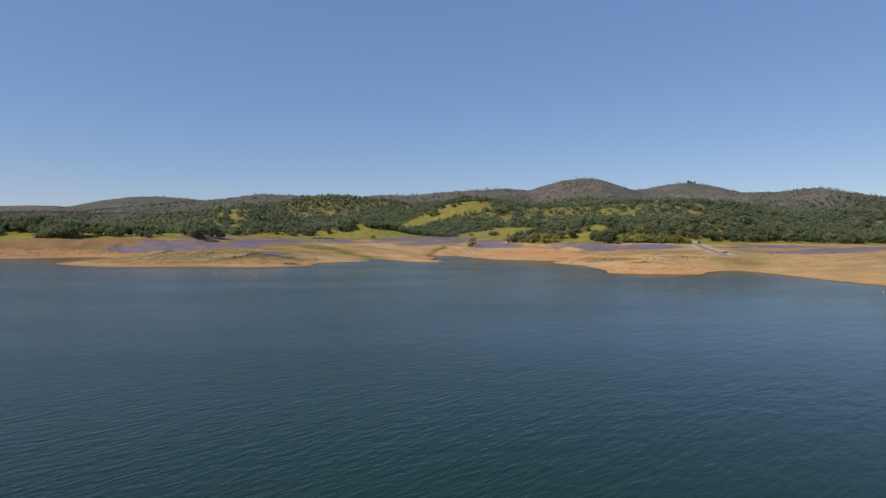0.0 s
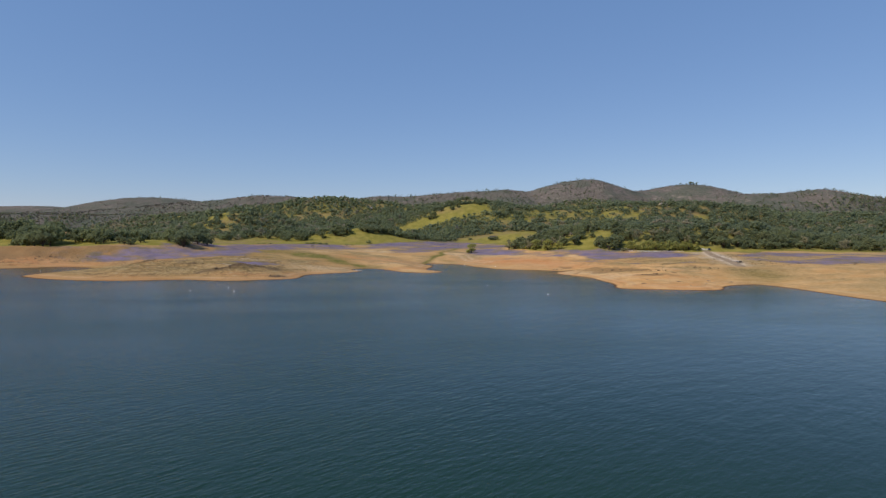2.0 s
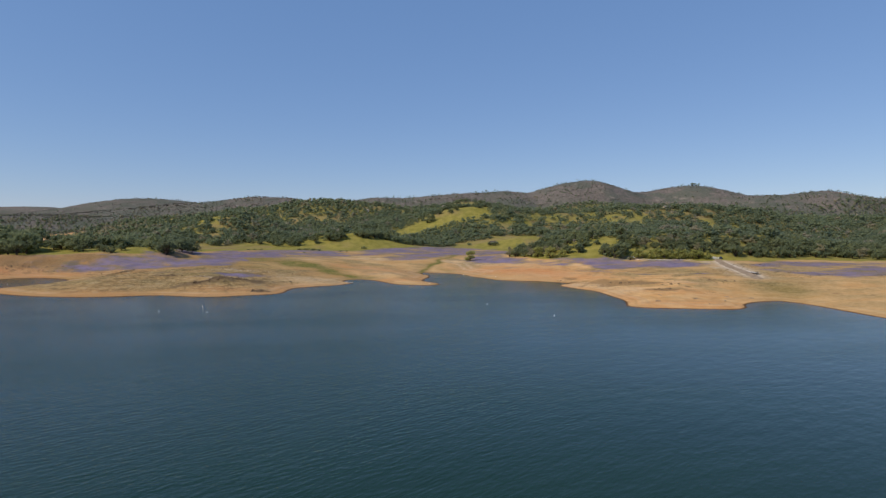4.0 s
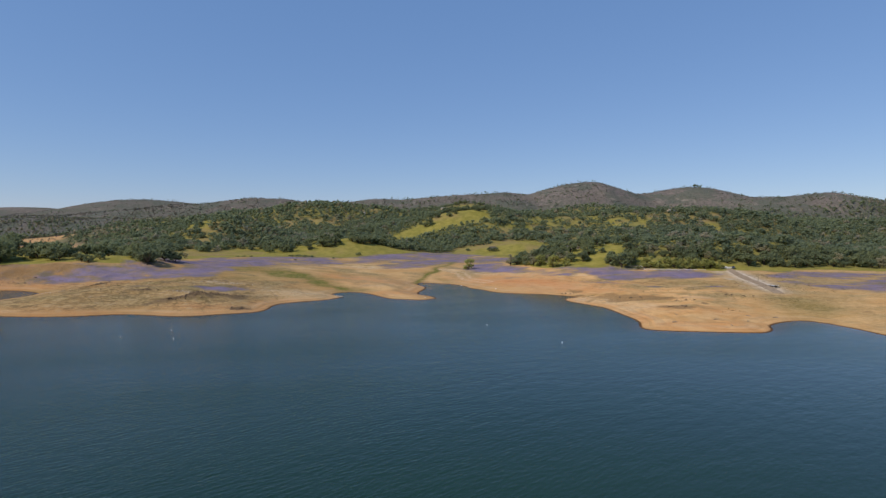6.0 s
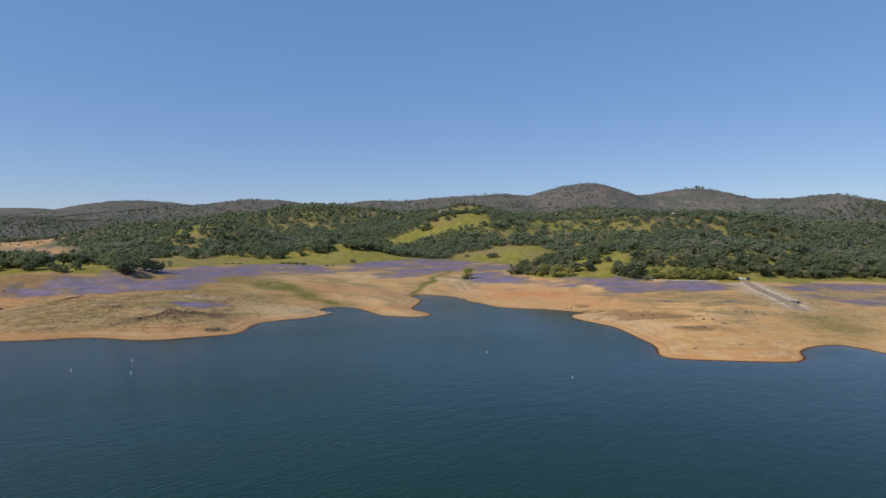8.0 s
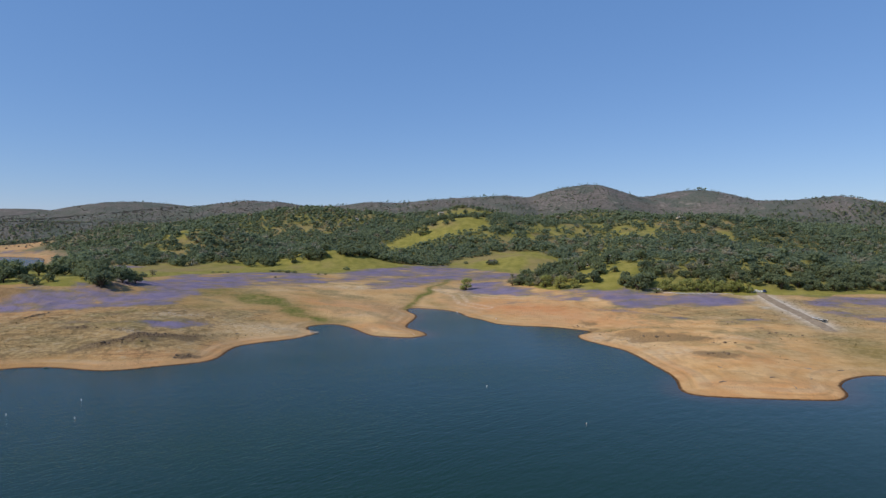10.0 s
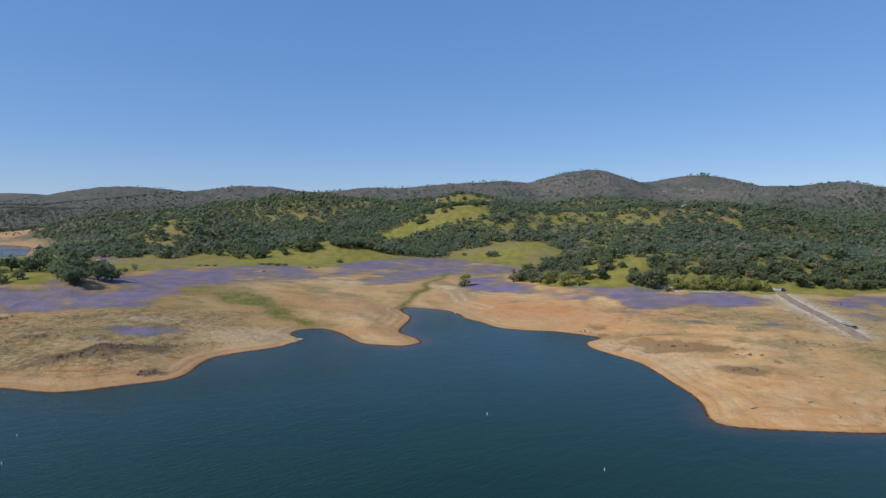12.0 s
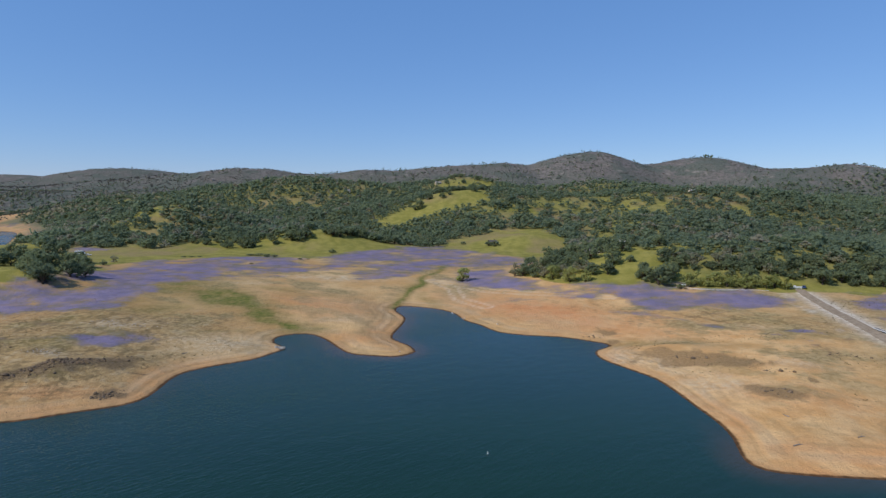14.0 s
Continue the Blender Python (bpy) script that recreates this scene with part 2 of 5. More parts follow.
M_PALE_ROCK = plain_material("pale_ridge_rock", (0.30, 0.26, 0.21), (0.50, 0.45, 0.38), 0.3, 0.95, 0.1)
M_CONCRETE = plain_material("worn_concrete", (0.235, 0.170, 0.108), (0.34, 0.260, 0.170), 0.5, 0.9, 0.2)
M_PALE = plain_material("pale_paint", (0.66, 0.65, 0.62), (0.80, 0.79, 0.76), 2, 0.5, 0.4)
M_WHITE = plain_material("white_plastic", (0.82, 0.82, 0.80), (0.90, 0.90, 0.88), 2, 0.4, 0.5)
M_TAN = plain_material("tan_siding", (0.42, 0.34, 0.25), (0.52, 0.44, 0.33), 2, 0.8, 0.2)
M_ROOF = plain_material("faded_roof", (0.24, 0.21, 0.185), (0.34, 0.305, 0.27), 1.5, 0.8, 0.2)
M_DARKROOF = plain_material("dark_shingle", (0.07, 0.06, 0.055), (0.12, 0.105, 0.095), 1.5, 0.85, 0.2)
M_GLASS = plain_material("dark_window", (0.015, 0.018, 0.02), (0.03, 0.035, 0.04), 2, 0.08, 0.5)
M_RUBBER = plain_material("tyre_rubber", (0.02, 0.02, 0.02), (0.035, 0.035, 0.035), 6, 0.9, 0.2)
M_BLUECAR = plain_material("blue_car_paint", (0.03, 0.06, 0.16), (0.04, 0.08, 0.20), 2, 0.3, 0.5)
M_ORANGE = plain_material("orange_band", (0.62, 0.18, 0.03), (0.72, 0.24, 0.05), 2, 0.5, 0.4)
M_TIMBER = plain_material("dock_timber", (0.16, 0.13, 0.10), (0.27, 0.23, 0.18), 3, 0.85, 0.2)
M_STEEL = plain_material("galvanised_steel", (0.35, 0.36, 0.37), (0.5, 0.5, 0.5), 3, 0.45, 0.5, 0.8)


# ---- the lie of the land: shore lines, hills and covers ----
WEST_BAY = [(-1500, 330), (-900, 360), (-520, 385), (-330, 398), (-275, 408), (-252, 424), (-238, 437), (-222, 432), (-208, 420),
            (-207, 404), (-209, 385), (-214, 363)]
WEST_SHORE = [(-211, 354), (-190, 339), (-164, 330), (-140, 331), (-125, 338), (-113, 337), (-100, 332.8), (-90, 334), (-80, 340), (-70, 345), (-65.3, 351), (-64.6, 360), (-65, 371), (-62.5, 380),
              (-53, 388.6), (-44.6, 395), (-39, 405), (-36.5, 412), (-43, 421), (-44, 430), (-38, 436), (-30, 435), (-22, 424), (-16, 412), (-10, 403),
              (-1, 400), (8, 399), (15, 406), (12, 417), (6, 426), (5, 436)]
INLET = [(9, 460), (9, 475), (4, 490), (6, 503), (16, 501), (28, 493), (35, 481), (38, 466), (45, 455), (51, 441), (63, 434), (77, 431),
         (88, 424), (95, 416), (87, 408), (85, 399)]
EAST_SHORE = [(87, 390.5), (92, 379), (95.8, 370), (97, 356), (97.5, 341), (97.4, 328), (95.8, 319), (93.2, 311), (92.4, 305), (96.5, 300.6), (109.6, 298), (127, 296), (136, 296.2),
              (143.5, 304), (147.5, 313), (158, 322.5), (172, 326.5), (177, 310), (178, 288), (180, 262), (186, 238), (205, 212), (260, 185), (420, 130),
              (800, 20), (1500, -200)]
FAR_ARM = [(-1700, 560), (-1000, 680), (-620, 770), (-500, 815), (-445, 850), (-458, 890), (-490, 947), (-528, 1016), (-590, 1100),
           (-700, 1130), (-1000, 1120), (-1700, 1200)]


def curve(points, step):
    """A smooth line through the points, cut into pieces of about the given length."""
    p = np.array([points[0], *points, points[-1]], float)
    out = []
    for a, b, c, d in zip(p, p[1:], p[2:], p[3:]):
        n = max(2, int(np.hypot(*(c - b)) / step))
        u = np.linspace(0, 1, n, endpoint=False)[:, None]
        out.append(0.5 * (2 * b + (c - a) * u + (2 * a - 5 * b + 4 * c - d) * u**2 + (3 * b - a - 3 * c + d) * u**3))
    return np.concatenate(out + [p[-1:]])


def lattice(i, j, seed):
    """Even random numbers from whole numbers."""
    h = (i * 374761393 + j * 668265263 + seed * 982451653) & 0xFFFFFFFF
    h = ((h ^ (h >> 13)) * 1274126177) & 0xFFFFFFFF
    return ((h ^ (h >> 16)) & 0xFFFF) / 65535.0


def ripple(x, y, size, seed):
    """Smooth noise from -1 to 1 with waves of the given size."""
    x, y = np.asarray(x, float) / size, np.asarray(y, float) / size
    i, j = np.floor(x).astype(np.int64), np.floor(y).astype(np.int64)
    u, v = x - i, y - j
    u, v = u * u * u * (u * (6 * u - 15) + 10), v * v * v * (v * (6 * v - 15) + 10)
    a, b = lattice(i, j, seed), lattice(i + 1, j, seed)
    c, d = lattice(i, j + 1, seed), lattice(i + 1, j + 1, seed)
    return 2 * ((a * (1 - u) + b * u) * (1 - v) + (c * (1 - u) + d * u) * v) - 1


def rough(x, y, size, seed, octaves=4):
    return sum(ripple(x, y, size / 2**k, seed + k) / 2**k for k in range(octaves)) / 1.6


def within(x, y, ring):
    """Whether points lie inside a closed ring."""
    inside = np.zeros(np.shape(x), bool)
    for (x0, y0), (x1, y1) in zip(ring, np.roll(ring, -1, 0)):
        if y0 != y1:
            inside ^= ((y0 > y) != (y1 > y)) & (x < x0 + (y - y0) * (x1 - x0) / (y1 - y0))
    return inside


def nearest(x, y, line):
    """The distance from points to a line."""
    best = np.full(np.shape(x), 1e9)
    for (x0, y0), (x1, y1) in zip(line, line[1:]):
        dx, dy = x1 - x0, y1 - y0
        u = np.clip(((x - x0) * dx + (y - y0) * dy) / (dx * dx + dy * dy + 1e-9), 0, 1)
        best = np.minimum(best, (x - x0 - u * dx)**2 + (y - y0 - u * dy)**2)
    return np.sqrt(best)


SHORE = curve(WEST_BAY + WEST_SHORE + INLET + EAST_SHORE, 6)
LAKE = np.concatenate([SHORE, [(1500, -3000), (-1500, -3000)]])
ARM = curve(FAR_ARM, 30)


def inland(x, y):
    """Metres from the water's edge: above nought on land, below it in the water."""
    d = nearest(x, y, SHORE)
    d = np.where(within(x, y, LAKE), -d, d)
    a = nearest(x, y, ARM)
    a = np.where(within(x, y, ARM), -a, a)
    return np.minimum(d, a)


def smooth(a, b, v):
    u = np.clip((v - a) / (b - a), 0, 1)
    return u * u * (3 - 2 * u)


def blob(x, y, cx, cy, rx, ry, turn=0.0):
    """A round hump: 1 in the middle, fading over its length and breadth."""
    c, s = math.cos(radians(turn)), math.sin(radians(turn))
    u, v = ((x - cx) * c + (y - cy) * s) / rx, ((y - cy) * c - (x - cx) * s) / ry
    return np.exp(-(u * u + v * v))


def plain(d):
    return np.where(d > 0, 12.5 * (1 - np.exp(-np.maximum(d, 0) / 95)), np.maximum(0.16 * d, -14))


# crests of the bare ridges behind: x, height
MAIN_CREST = [(-900, 20), (-640, 50), (-392, 100), (-300, 112), (-222, 117), (-145, 127), (-51, 125), (12, 131), (106, 140), (185, 145),
              (248, 151), (319, 145), (359, 158), (422, 175), (470, 183), (525, 187), (582, 172), (647, 152), (695, 156), (759, 169),
              (808, 175), (857, 174), (906, 165), (989, 141), (1072, 120), (1400, 90), (2200, 60)]
EAST_CREST = [(700, 60), (820, 112), (881, 129), (953, 136), (1000, 137), (1055, 144), (1099, 149), (1128, 151), (1166, 145), (1200, 139),
              (1305, 126), (1450, 140), (1700, 150), (2200, 120)]
WEST_CREST = [(-1100, 70), (-724, 108), (-635, 113), (-579, 123), (-514, 131), (-416, 131), (-367, 122), (-318, 113), (-150, 90), (100, 60)]
FAR_WEST_CREST = [(-3200, 40), (-1884, 60), (-1420, 92), (-1319, 110), (-1218, 132), (-1119, 143), (-1018, 144), (-917, 137), (-815, 125), (-584, 74), (-300, 30)]
BLUE_CREST = [(-4000, 130), (-2900, 134), (-2460, 142), (-2266, 149), (-2115, 146), (-1965, 133), (-1580, 90), (-1100, 60)]


# rows of rounded hills: the row's y, length and breadth, then x and height of each
FAR_HILLS = [
    (1480, 200, 190, [(-380, 47), (-130, 34), (120, 67), (370, 21), (620, 39), (900, 40), (1250, 42)]),
    (1200, 170, 150, [(-540, 25), (-330, 30), (-120, 54), (300, 52), (520, 25), (780, 37), (1100, 37), (1500, 49)]),
    (980, 120, 105, [(-180, 8), (-40, 8), (90, 45), (220, 16), (360, 41), (520, 35), (720, 33), (1000, 42), (1400, 25)]),
]
NEAR_HILLS = [
    (820, 75, 75, [(-260, 21), (-200, 17), (90, 6), (230, 17), (340, 17), (680, 18), (900, 55)]),
    (745, 47, 34, [(-84, 16), (-40, 3), (120, 9)]),
    (640, 85, 75, [(280, 9), (560, 47), (780, 17)]),
    (598, 55, 40, [(165, 9), (215, 4)]),
    (550, 65, 42, [(130, 7), (200, 9), (280, 15), (370, 3), (500, 5), (700, 3), (950, 14)]),
]


def crest(x, y, line, at, front, back):
    """A long ridge whose crest follows the line at y = at."""
    px, pz = np.array(line, float).T
    wander = at + 40 * ripple(x, 0 * y, 330, 5)
    off = y - wander
    slope = np.exp(-(off / np.where(off < 0, front, back))**2)
    spur = 1 + 0.30 * rough(x + 0.3 * y, y, 150, 40, 3) * (1 - slope) * (slope > 0.02)
    top = (np.interp(x - 9, px, pz) + np.interp(x + 9, px, pz) + np.interp(x, px, pz)) / 3
    return top * slope * spur


def height(x, y, d=None):
    """How high the ground lies above the water."""
    d = inland(x, y) if d is None else d
    low = plain(d)
    land = smooth(0, 120, d)
    hills = sum(z * blob(x, y, hx, hy, rx, ry) for hy, rx, ry, row in FAR_HILLS + NEAR_HILLS for hx, z in row) * np.minimum(1, np.maximum(d, 0) / 120)
    hills = hills * (1 + 0.16 * rough(x, y, 120, 11, 3)) + low
    back = [crest(x, y, MAIN_CREST, 1880, 290, 400), crest(x, y, EAST_CREST, 1690, 240, 350), crest(x, y, WEST_CREST, 1980, 300, 400),
            crest(x, y, FAR_WEST_CREST, 2450, 480, 400), crest(x, y, BLUE_CREST, 3600, 500, 600)]
    ridge = sum(np.maximum(b, 0)**10 for b in back)
    z = np.where(d > 0, (np.maximum(hills, 0)**10 + ridge)**0.1, low)
    # mounds and wash on the bare shore
    z = z + 2.8 * blob(x, y, -99, 368, 20, 8, 40) * (1 + 0.35 * rough(x, y, 6, 26, 2)) + 1.6 * blob(x, y, -181, 435, 10, 4, 60) + 1.0 * blob(x, y, -150, 400, 16, 9) + 2.2 * blob(x, y, 114, 397, 16, 10, -10)
    z = z + 1.0 * blob(x, y, 122, 345, 14, 8) + 6.5 * blob(x, y, -272, 476, 70, 24, 12) + 3.5 * blob(x, y, -205, 520, 40, 34) + 7.5 * blob(x, y, -330, 580, 90, 58) + 6.0 * blob(x, y, -372, 580, 50, 40) + 5.0 * blob(x, y, -235, 528, 62, 32) + 1.5 * blob(x, y, -190, 520, 26, 28)
    z = z + (1.2 + 1.6 * rough(x, y, 7, 27, 3)) * blob(x, y, -226, 484, 26, 9, 12)
    z = z + (2.0 * rough(x, y, 15, 24, 4) + 0.9 * rough(x * 1.4, y * 0.7, 7, 28, 2)) * blob(x, y, -285, 458, 75, 20, 10) * smooth(2, 12, d)
    shore = smooth(2, 40, d) * (1 - smooth(300, 700, y))
    z = z + shore * (0.7 * rough(x, y, 34, 21, 4) + 0.18 * ripple(x, y, 3.5, 31) + smooth(-50, -95, x) * (0.8 * rough(x, y, 13, 23, 3) + 0.45 * rough(x * 0.6, y * 1.5, 5.5, 25, 2)))
    return z


# ---- what grows where ----
WEST_BLOOM = [(-260, 455), (-228, 452), (-176, 446), (-155, 447), (-144, 454), (-133, 457), (-124, 463), (-129, 484), (-129, 500), (-130, 512), (-130, 534), (-111, 542), (-85, 549), (-78, 561),
              (-75, 581), (-39, 590), (-22, 574), (0, 584), (23, 609), (41, 628), (55, 642), (67, 680), (36, 731), (-5, 720), (-28, 700), (-65, 668),
              (-99, 660), (-132, 652), (-160, 638), (-185, 629), (-188, 596), (-189, 551), (-184, 519), (-190, 503), (-213, 499), (-250, 480)]
EAST_BLOOM = [(26, 560), (41, 569), (51, 599), (74, 607), (73, 574), (74, 549), (87, 539), (101, 527), (116, 514), (138, 509), (158, 502), (174, 497), (198, 489),
              (204, 472), (195, 461), (170, 464), (149, 462), (136, 470), (129, 480), (119, 491), (96, 501), (82, 508), (69, 528), (53, 537), (36, 549)]
RAMP_BLOOM = [(230, 471), (222, 430), (228, 396), (250, 378), (300, 392), (370, 420), (600, 420), (600, 474), (346, 472), (262, 472)]
MEADOW = [(-40, 892), (-20, 858), (35, 890), (84, 916), (110, 936), (106, 985), (60, 990), (30, 972), (4, 940)]
# the small watercourse that runs down into the inlet, and wheel tracks above the inlet
CHANNEL = [(4, 495), (8, 523), (13, 546), (19, 571), (26, 597), (37, 628), (42, 652)]
WHEELS = [[(24, 562), (35, 553), (56, 527), (79, 512), (96, 502), (118, 492)], [(26, 560), (36, 540), (39, 512), (52, 490)], [(-60, 700), (-40, 707), (-27, 718), (-21, 735), (-26, 765)]]
# patches on the shore: x, y, length, breadth, turn, strength
DAMP = [(-85, 491, 31, 14, -46, 1.6), (-58, 460, 24, 9, -46, 1.4), (-41, 444, 14, 8, -35, 1.2), (-117, 525, 22, 12, 31, 0.95), (-105, 462, 16, 12, 40, 0.8), (-98, 503, 24, 18, -40, 0.75), (-118, 508, 26, 15, 20, 0.9), (-128, 470, 20, 8, 30, 0.55), (-62, 520, 20, 7, -20, 0.6), (-123, 399, 9, 7, 31, 0.6),
        (23, 513, 18, 5, -65, 0.6), (9, 535, 23, 4, 74, 0.6), (113, 409, 27, 8, -26, 0.7), (167, 436, 14, 10, -48, 0.4), (-41, 512, 25, 8, 16, 0.4), (-132, 437, 15, 10, 15, 0.4),
        (-65, 429, 11, 2.5, 28, 0.5), (173, 406, 12, 6, 17, 0.4), (186, 350, 13, 24, -20, 0.7), (-215, 428, 22, 8, 0, 0.45)]
PALE = [(-39, 564, 39, 8, 4, 0.85), (-86, 535, 15, 5, 6, 0.5), (-62, 411, 19, 12, 10, 0.65), (100, 386, 21, 4, -55, 0.7), (119, 409, 13, 6, -61, 0.5), (110, 358, 12, 9, -37, 0.6),
        (-19, 457, 13, 6, 17, 0.35), (145, 371, 11, 6, -29, 0.5), (-110, 428, 12, 8, 37, 0.5), (-113, 385, 6, 3, 9, 0.6), (164, 423, 13, 5, -40, 0.5), (47, 525, 16, 6, -48, 0.4), (96, 405, 10, 2.5, -80, 0.6)]
STONY = [(-99, 370, 21, 7, 42, 1.3), (-112, 358, 8, 3.5, 40, 0.9), (-77, 371, 5, 1.8, -22, 0.85), (-76, 352, 5, 3.6, 51, 0.95), (116, 384, 20, 8, -24, 1.25), (110, 388, 12, 4, 0, 0.8), (123, 347, 9, 6.5, -31, 1.2),
         (142, 353, 4, 1.8, -37, 0.8), (165, 385, 8, 2.5, -80, 0.6), (99, 434, 7, 3.4, 13, 0.8), (96, 422, 5, 3.8, -6, 0.75), (68, 492, 15, 5, -36, 0.4), (-137, 427, 9, 6, -6, 0.45),
         (77, 452, 8, 2.2, 4, 0.45), (123, 314, 4, 1.6, 10, 0.5), (164, 366, 9, 2, 5, 0.5)]
SCRAPES = [(-181, 434, 8, 2.2, 60, 1.0), (-136, 391, 7, 5, 28, 0.6), (-285, 460, 70, 20, 10, 0.95), (-226, 480, 25, 11, 12, 1.0), (-250, 455, 12, 3, 30, 0.6), (-131, 368, 8, 3, -30, 0.5), (180, 400, 6, 3, 0, 0.6)]
RUDDY = [(77, 473, 62, 24, -48, 0.95), (-36, 488, 40, 28, -22, 0.55), (-8, 421, 27, 9, -38, 0.45), (-43, 475, 10, 9, -9, 0.5), (130, 498, 15, 5, -10, 0.8), (126, 343, 24, 10, -23, 0.35),
         (111, 309, 16, 6, -24, 0.5), (-89, 352, 22, 6, 9, 0.45), (-169, 503, 10, 10, 7, 0.35), (-182, 483, 7, 5, -12, 0.6), (130, 305, 40, 10, 0, 0.4), (-285, 448, 100, 28, 0, 0.9), (-160, 336, 80, 10, 0, 0.35)]
SERE = [(160, 441, 44, 17, -25, 0.85), (118, 468, 30, 10, -28, 0.6), (188, 422, 26, 18, -20, 0.75), (245, 440, 42, 45, 0, 0.7), (74, 645, 34, 48, 0, 0.95), (60, 590, 20, 22, 0, 0.6), (195, 372, 22, 18, -20, 0.55), (-20, 640, 40, 30, 0, 0.5)]
STRAYS = [(-116, 404, 27, 6.5, 8, 1.35), (75, 498, 17, 5, -28, 0.45), (116, 461, 20, 4, -28, 0.45), (130, 449, 9, 3.5, -35, 0.65), (145, 430, 8, 4.5, -39, 0.85), (158, 409, 5, 3, -57, 0.75),
          (174, 413, 6, 3.5, -40, 0.85), (163, 399, 4, 2.5, -61, 0.5), (161, 391, 7, 2.5, -40, 0.4), (-261, 690, 27, 15, -19, 0.8), (-258, 466, 12, 8, 0, 0.8), (72, 640, 28, 46, -8, 0.9), (-650, 1150, 60, 12, -10, 0.75)]
GAPS = [(-169, 505, 13, 11, 29, 0.8), (-163, 611, 14, 11, 29, 0.8), (-109, 621, 14, 10, 48, 0.8), (-69, 638, 13, 10, 25, 0.8), (15, 675, 20, 10, 18, 0.4), (67, 675, 20, 15, 14, 0.7),
        (144, 486, 12, 4, -3, 0.5), (-158, 557, 17, 8, 59, 0.3), (-135, 469, 10, 6, 60, 0.5), (-232, 480, 20, 11, 12, 1.2), (-112, 580, 12, 9, 25, 0.5), (-14, 623, 14, 8, 17, 0.5)]
# the lower edge of the woods
WOOD_EDGE = [(-1200, 1380), (-760, 1250), (-640, 1180), (-560, 1090), (-500, 980), (-450, 890), (-405, 820), (-370, 770), (-300, 700), (-260, 694), (-230, 700), (-211, 682), (-201, 690), (-188, 724), (-161, 726),
             (-151, 724), (-128, 722), (-124, 760), (-112, 745), (-104, 720), (-90, 722), (-85, 760), (-78, 770), (-72, 738), (-56, 730), (-37, 743), (-23, 732), (-6, 741), (15, 724), (41, 740), (48, 777), (76, 782),
             (91, 806), (120, 812), (142, 806), (150, 760), (152, 650), (158, 600), (166, 540), (172, 512), (225, 500), (240, 488), (400, 487), (700, 480), (1500, 470)]
# open spots among the trees: x, y, length, breadth, turn
WEST_GLADES = [(-243, 785, 6, 26, 12), (-234, 744, 14, 7, 0), (-219, 818, 11, 7, 0), (-196, 806, 5, 13, -15), (-264, 792, 5, 11, 0), (-228, 772, 4, 14, -10), (-206, 785, 4, 9, 0), (-456, 1158, 14, 22, 0), (-60, 1450, 80, 25, 0),
               (-161, 1056, 14, 15, 0), (-129, 1034, 11, 12, 0), (-201, 1056, 8, 12, 0), (-187, 1084, 10, 10, 0), (-77, 1162, 8, 22, 0), (-30, 1174, 11, 16, 0), (-247, 985, 10, 22, 0)]
EAST_GLADES = [(203, 946, 6.4, 14.4, 0), (184, 905, 4.8, 17.3, 0), (280, 909, 13.0, 10.8, 10), (276, 935, 7.2, 8.6, 0), (304, 880, 4.8, 23.0, 0), (372, 950, 8.0, 10.1, 0), (159, 582, 4.8, 6.5, 0), (406, 909, 9.8, 15.8, 0), (370, 904, 7.2, 8.6, 0),
               (364, 866, 6.4, 10.8, 0), (408, 886, 6.4, 8.6, 0), (246, 900, 4.8, 17.3, 0), (128, 891, 6, 8, 0), (193, 939, 6, 9, 0), (215, 880, 5, 11, 0), (160, 915, 5, 10, 20), (140, 925, 6, 8, 0), (228, 935, 5, 10, 0),
               (330, 900, 5, 10, 0), (296, 925, 5, 9, 0), (350, 920, 6, 8, 0), (175, 880, 5, 9, 0)]
SLOPE_GLADES = [(225, 830, 5, 20, 0), (203, 799, 9, 9, 0), (178, 560, 13, 10, 0), (188, 748, 16, 25, 0), (144, 532, 9, 20, -10), (128, 560, 12, 12, 0), (160, 545, 5, 7, 0), (276, 545, 6, 9, 0), (266, 553, 6, 8, 0),
                (279, 530, 8, 5, 0), (351, 886, 5, 11, 0), (311, 968, 6, 16, 0), (100, 1400, 62, 70, 0), (150, 1330, 30, 40, 0)]


OPENINGS = [(150, 895, 8, 12, 0), (168, 930, 7, 14, 0), (218, 925, 8, 12, 0), (232, 870, 7, 14, 0), (262, 880, 7, 12, 0), (255, 950, 9, 10, 0), (318, 915, 8, 12, 0), (335, 940, 9, 10, 0), (190, 870, 6, 12, 0), (340, 870, 6, 10, 0),
            (-170, 1075, 9, 10, 0), (-140, 1050, 8, 10, 0), (-215, 860, 5, 10, 0), (-150, 1000, 8, 9, 0), (390, 935, 8, 10, 0), (430, 930, 7, 9, 0), (215, 800, 6, 9, 0)]


def patches(x, y, rows):
    """The strongest of a set of soft patches."""
    return np.maximum.reduce([v * blob(x, y, cx, cy, rx, ry, turn) for cx, cy, rx, ry, turn, v in rows])


def patch(x, y, ring, soft, seed):
    """1 within a ring and 0 outside, with a ragged edge."""
    wx, wy = x + soft * rough(x, y, 26, seed), y + 1.6 * soft * rough(x, y, 26, seed + 9)
    ring = np.array(ring, float)
    d = nearest(wx, wy, np.concatenate([ring, ring[:1]]))
    return smooth(-11, 11, np.where(within(wx, wy, ring), d, -d) + 5 * rough(x * 0.7, y * 1.4, 9, seed + 20, 2))


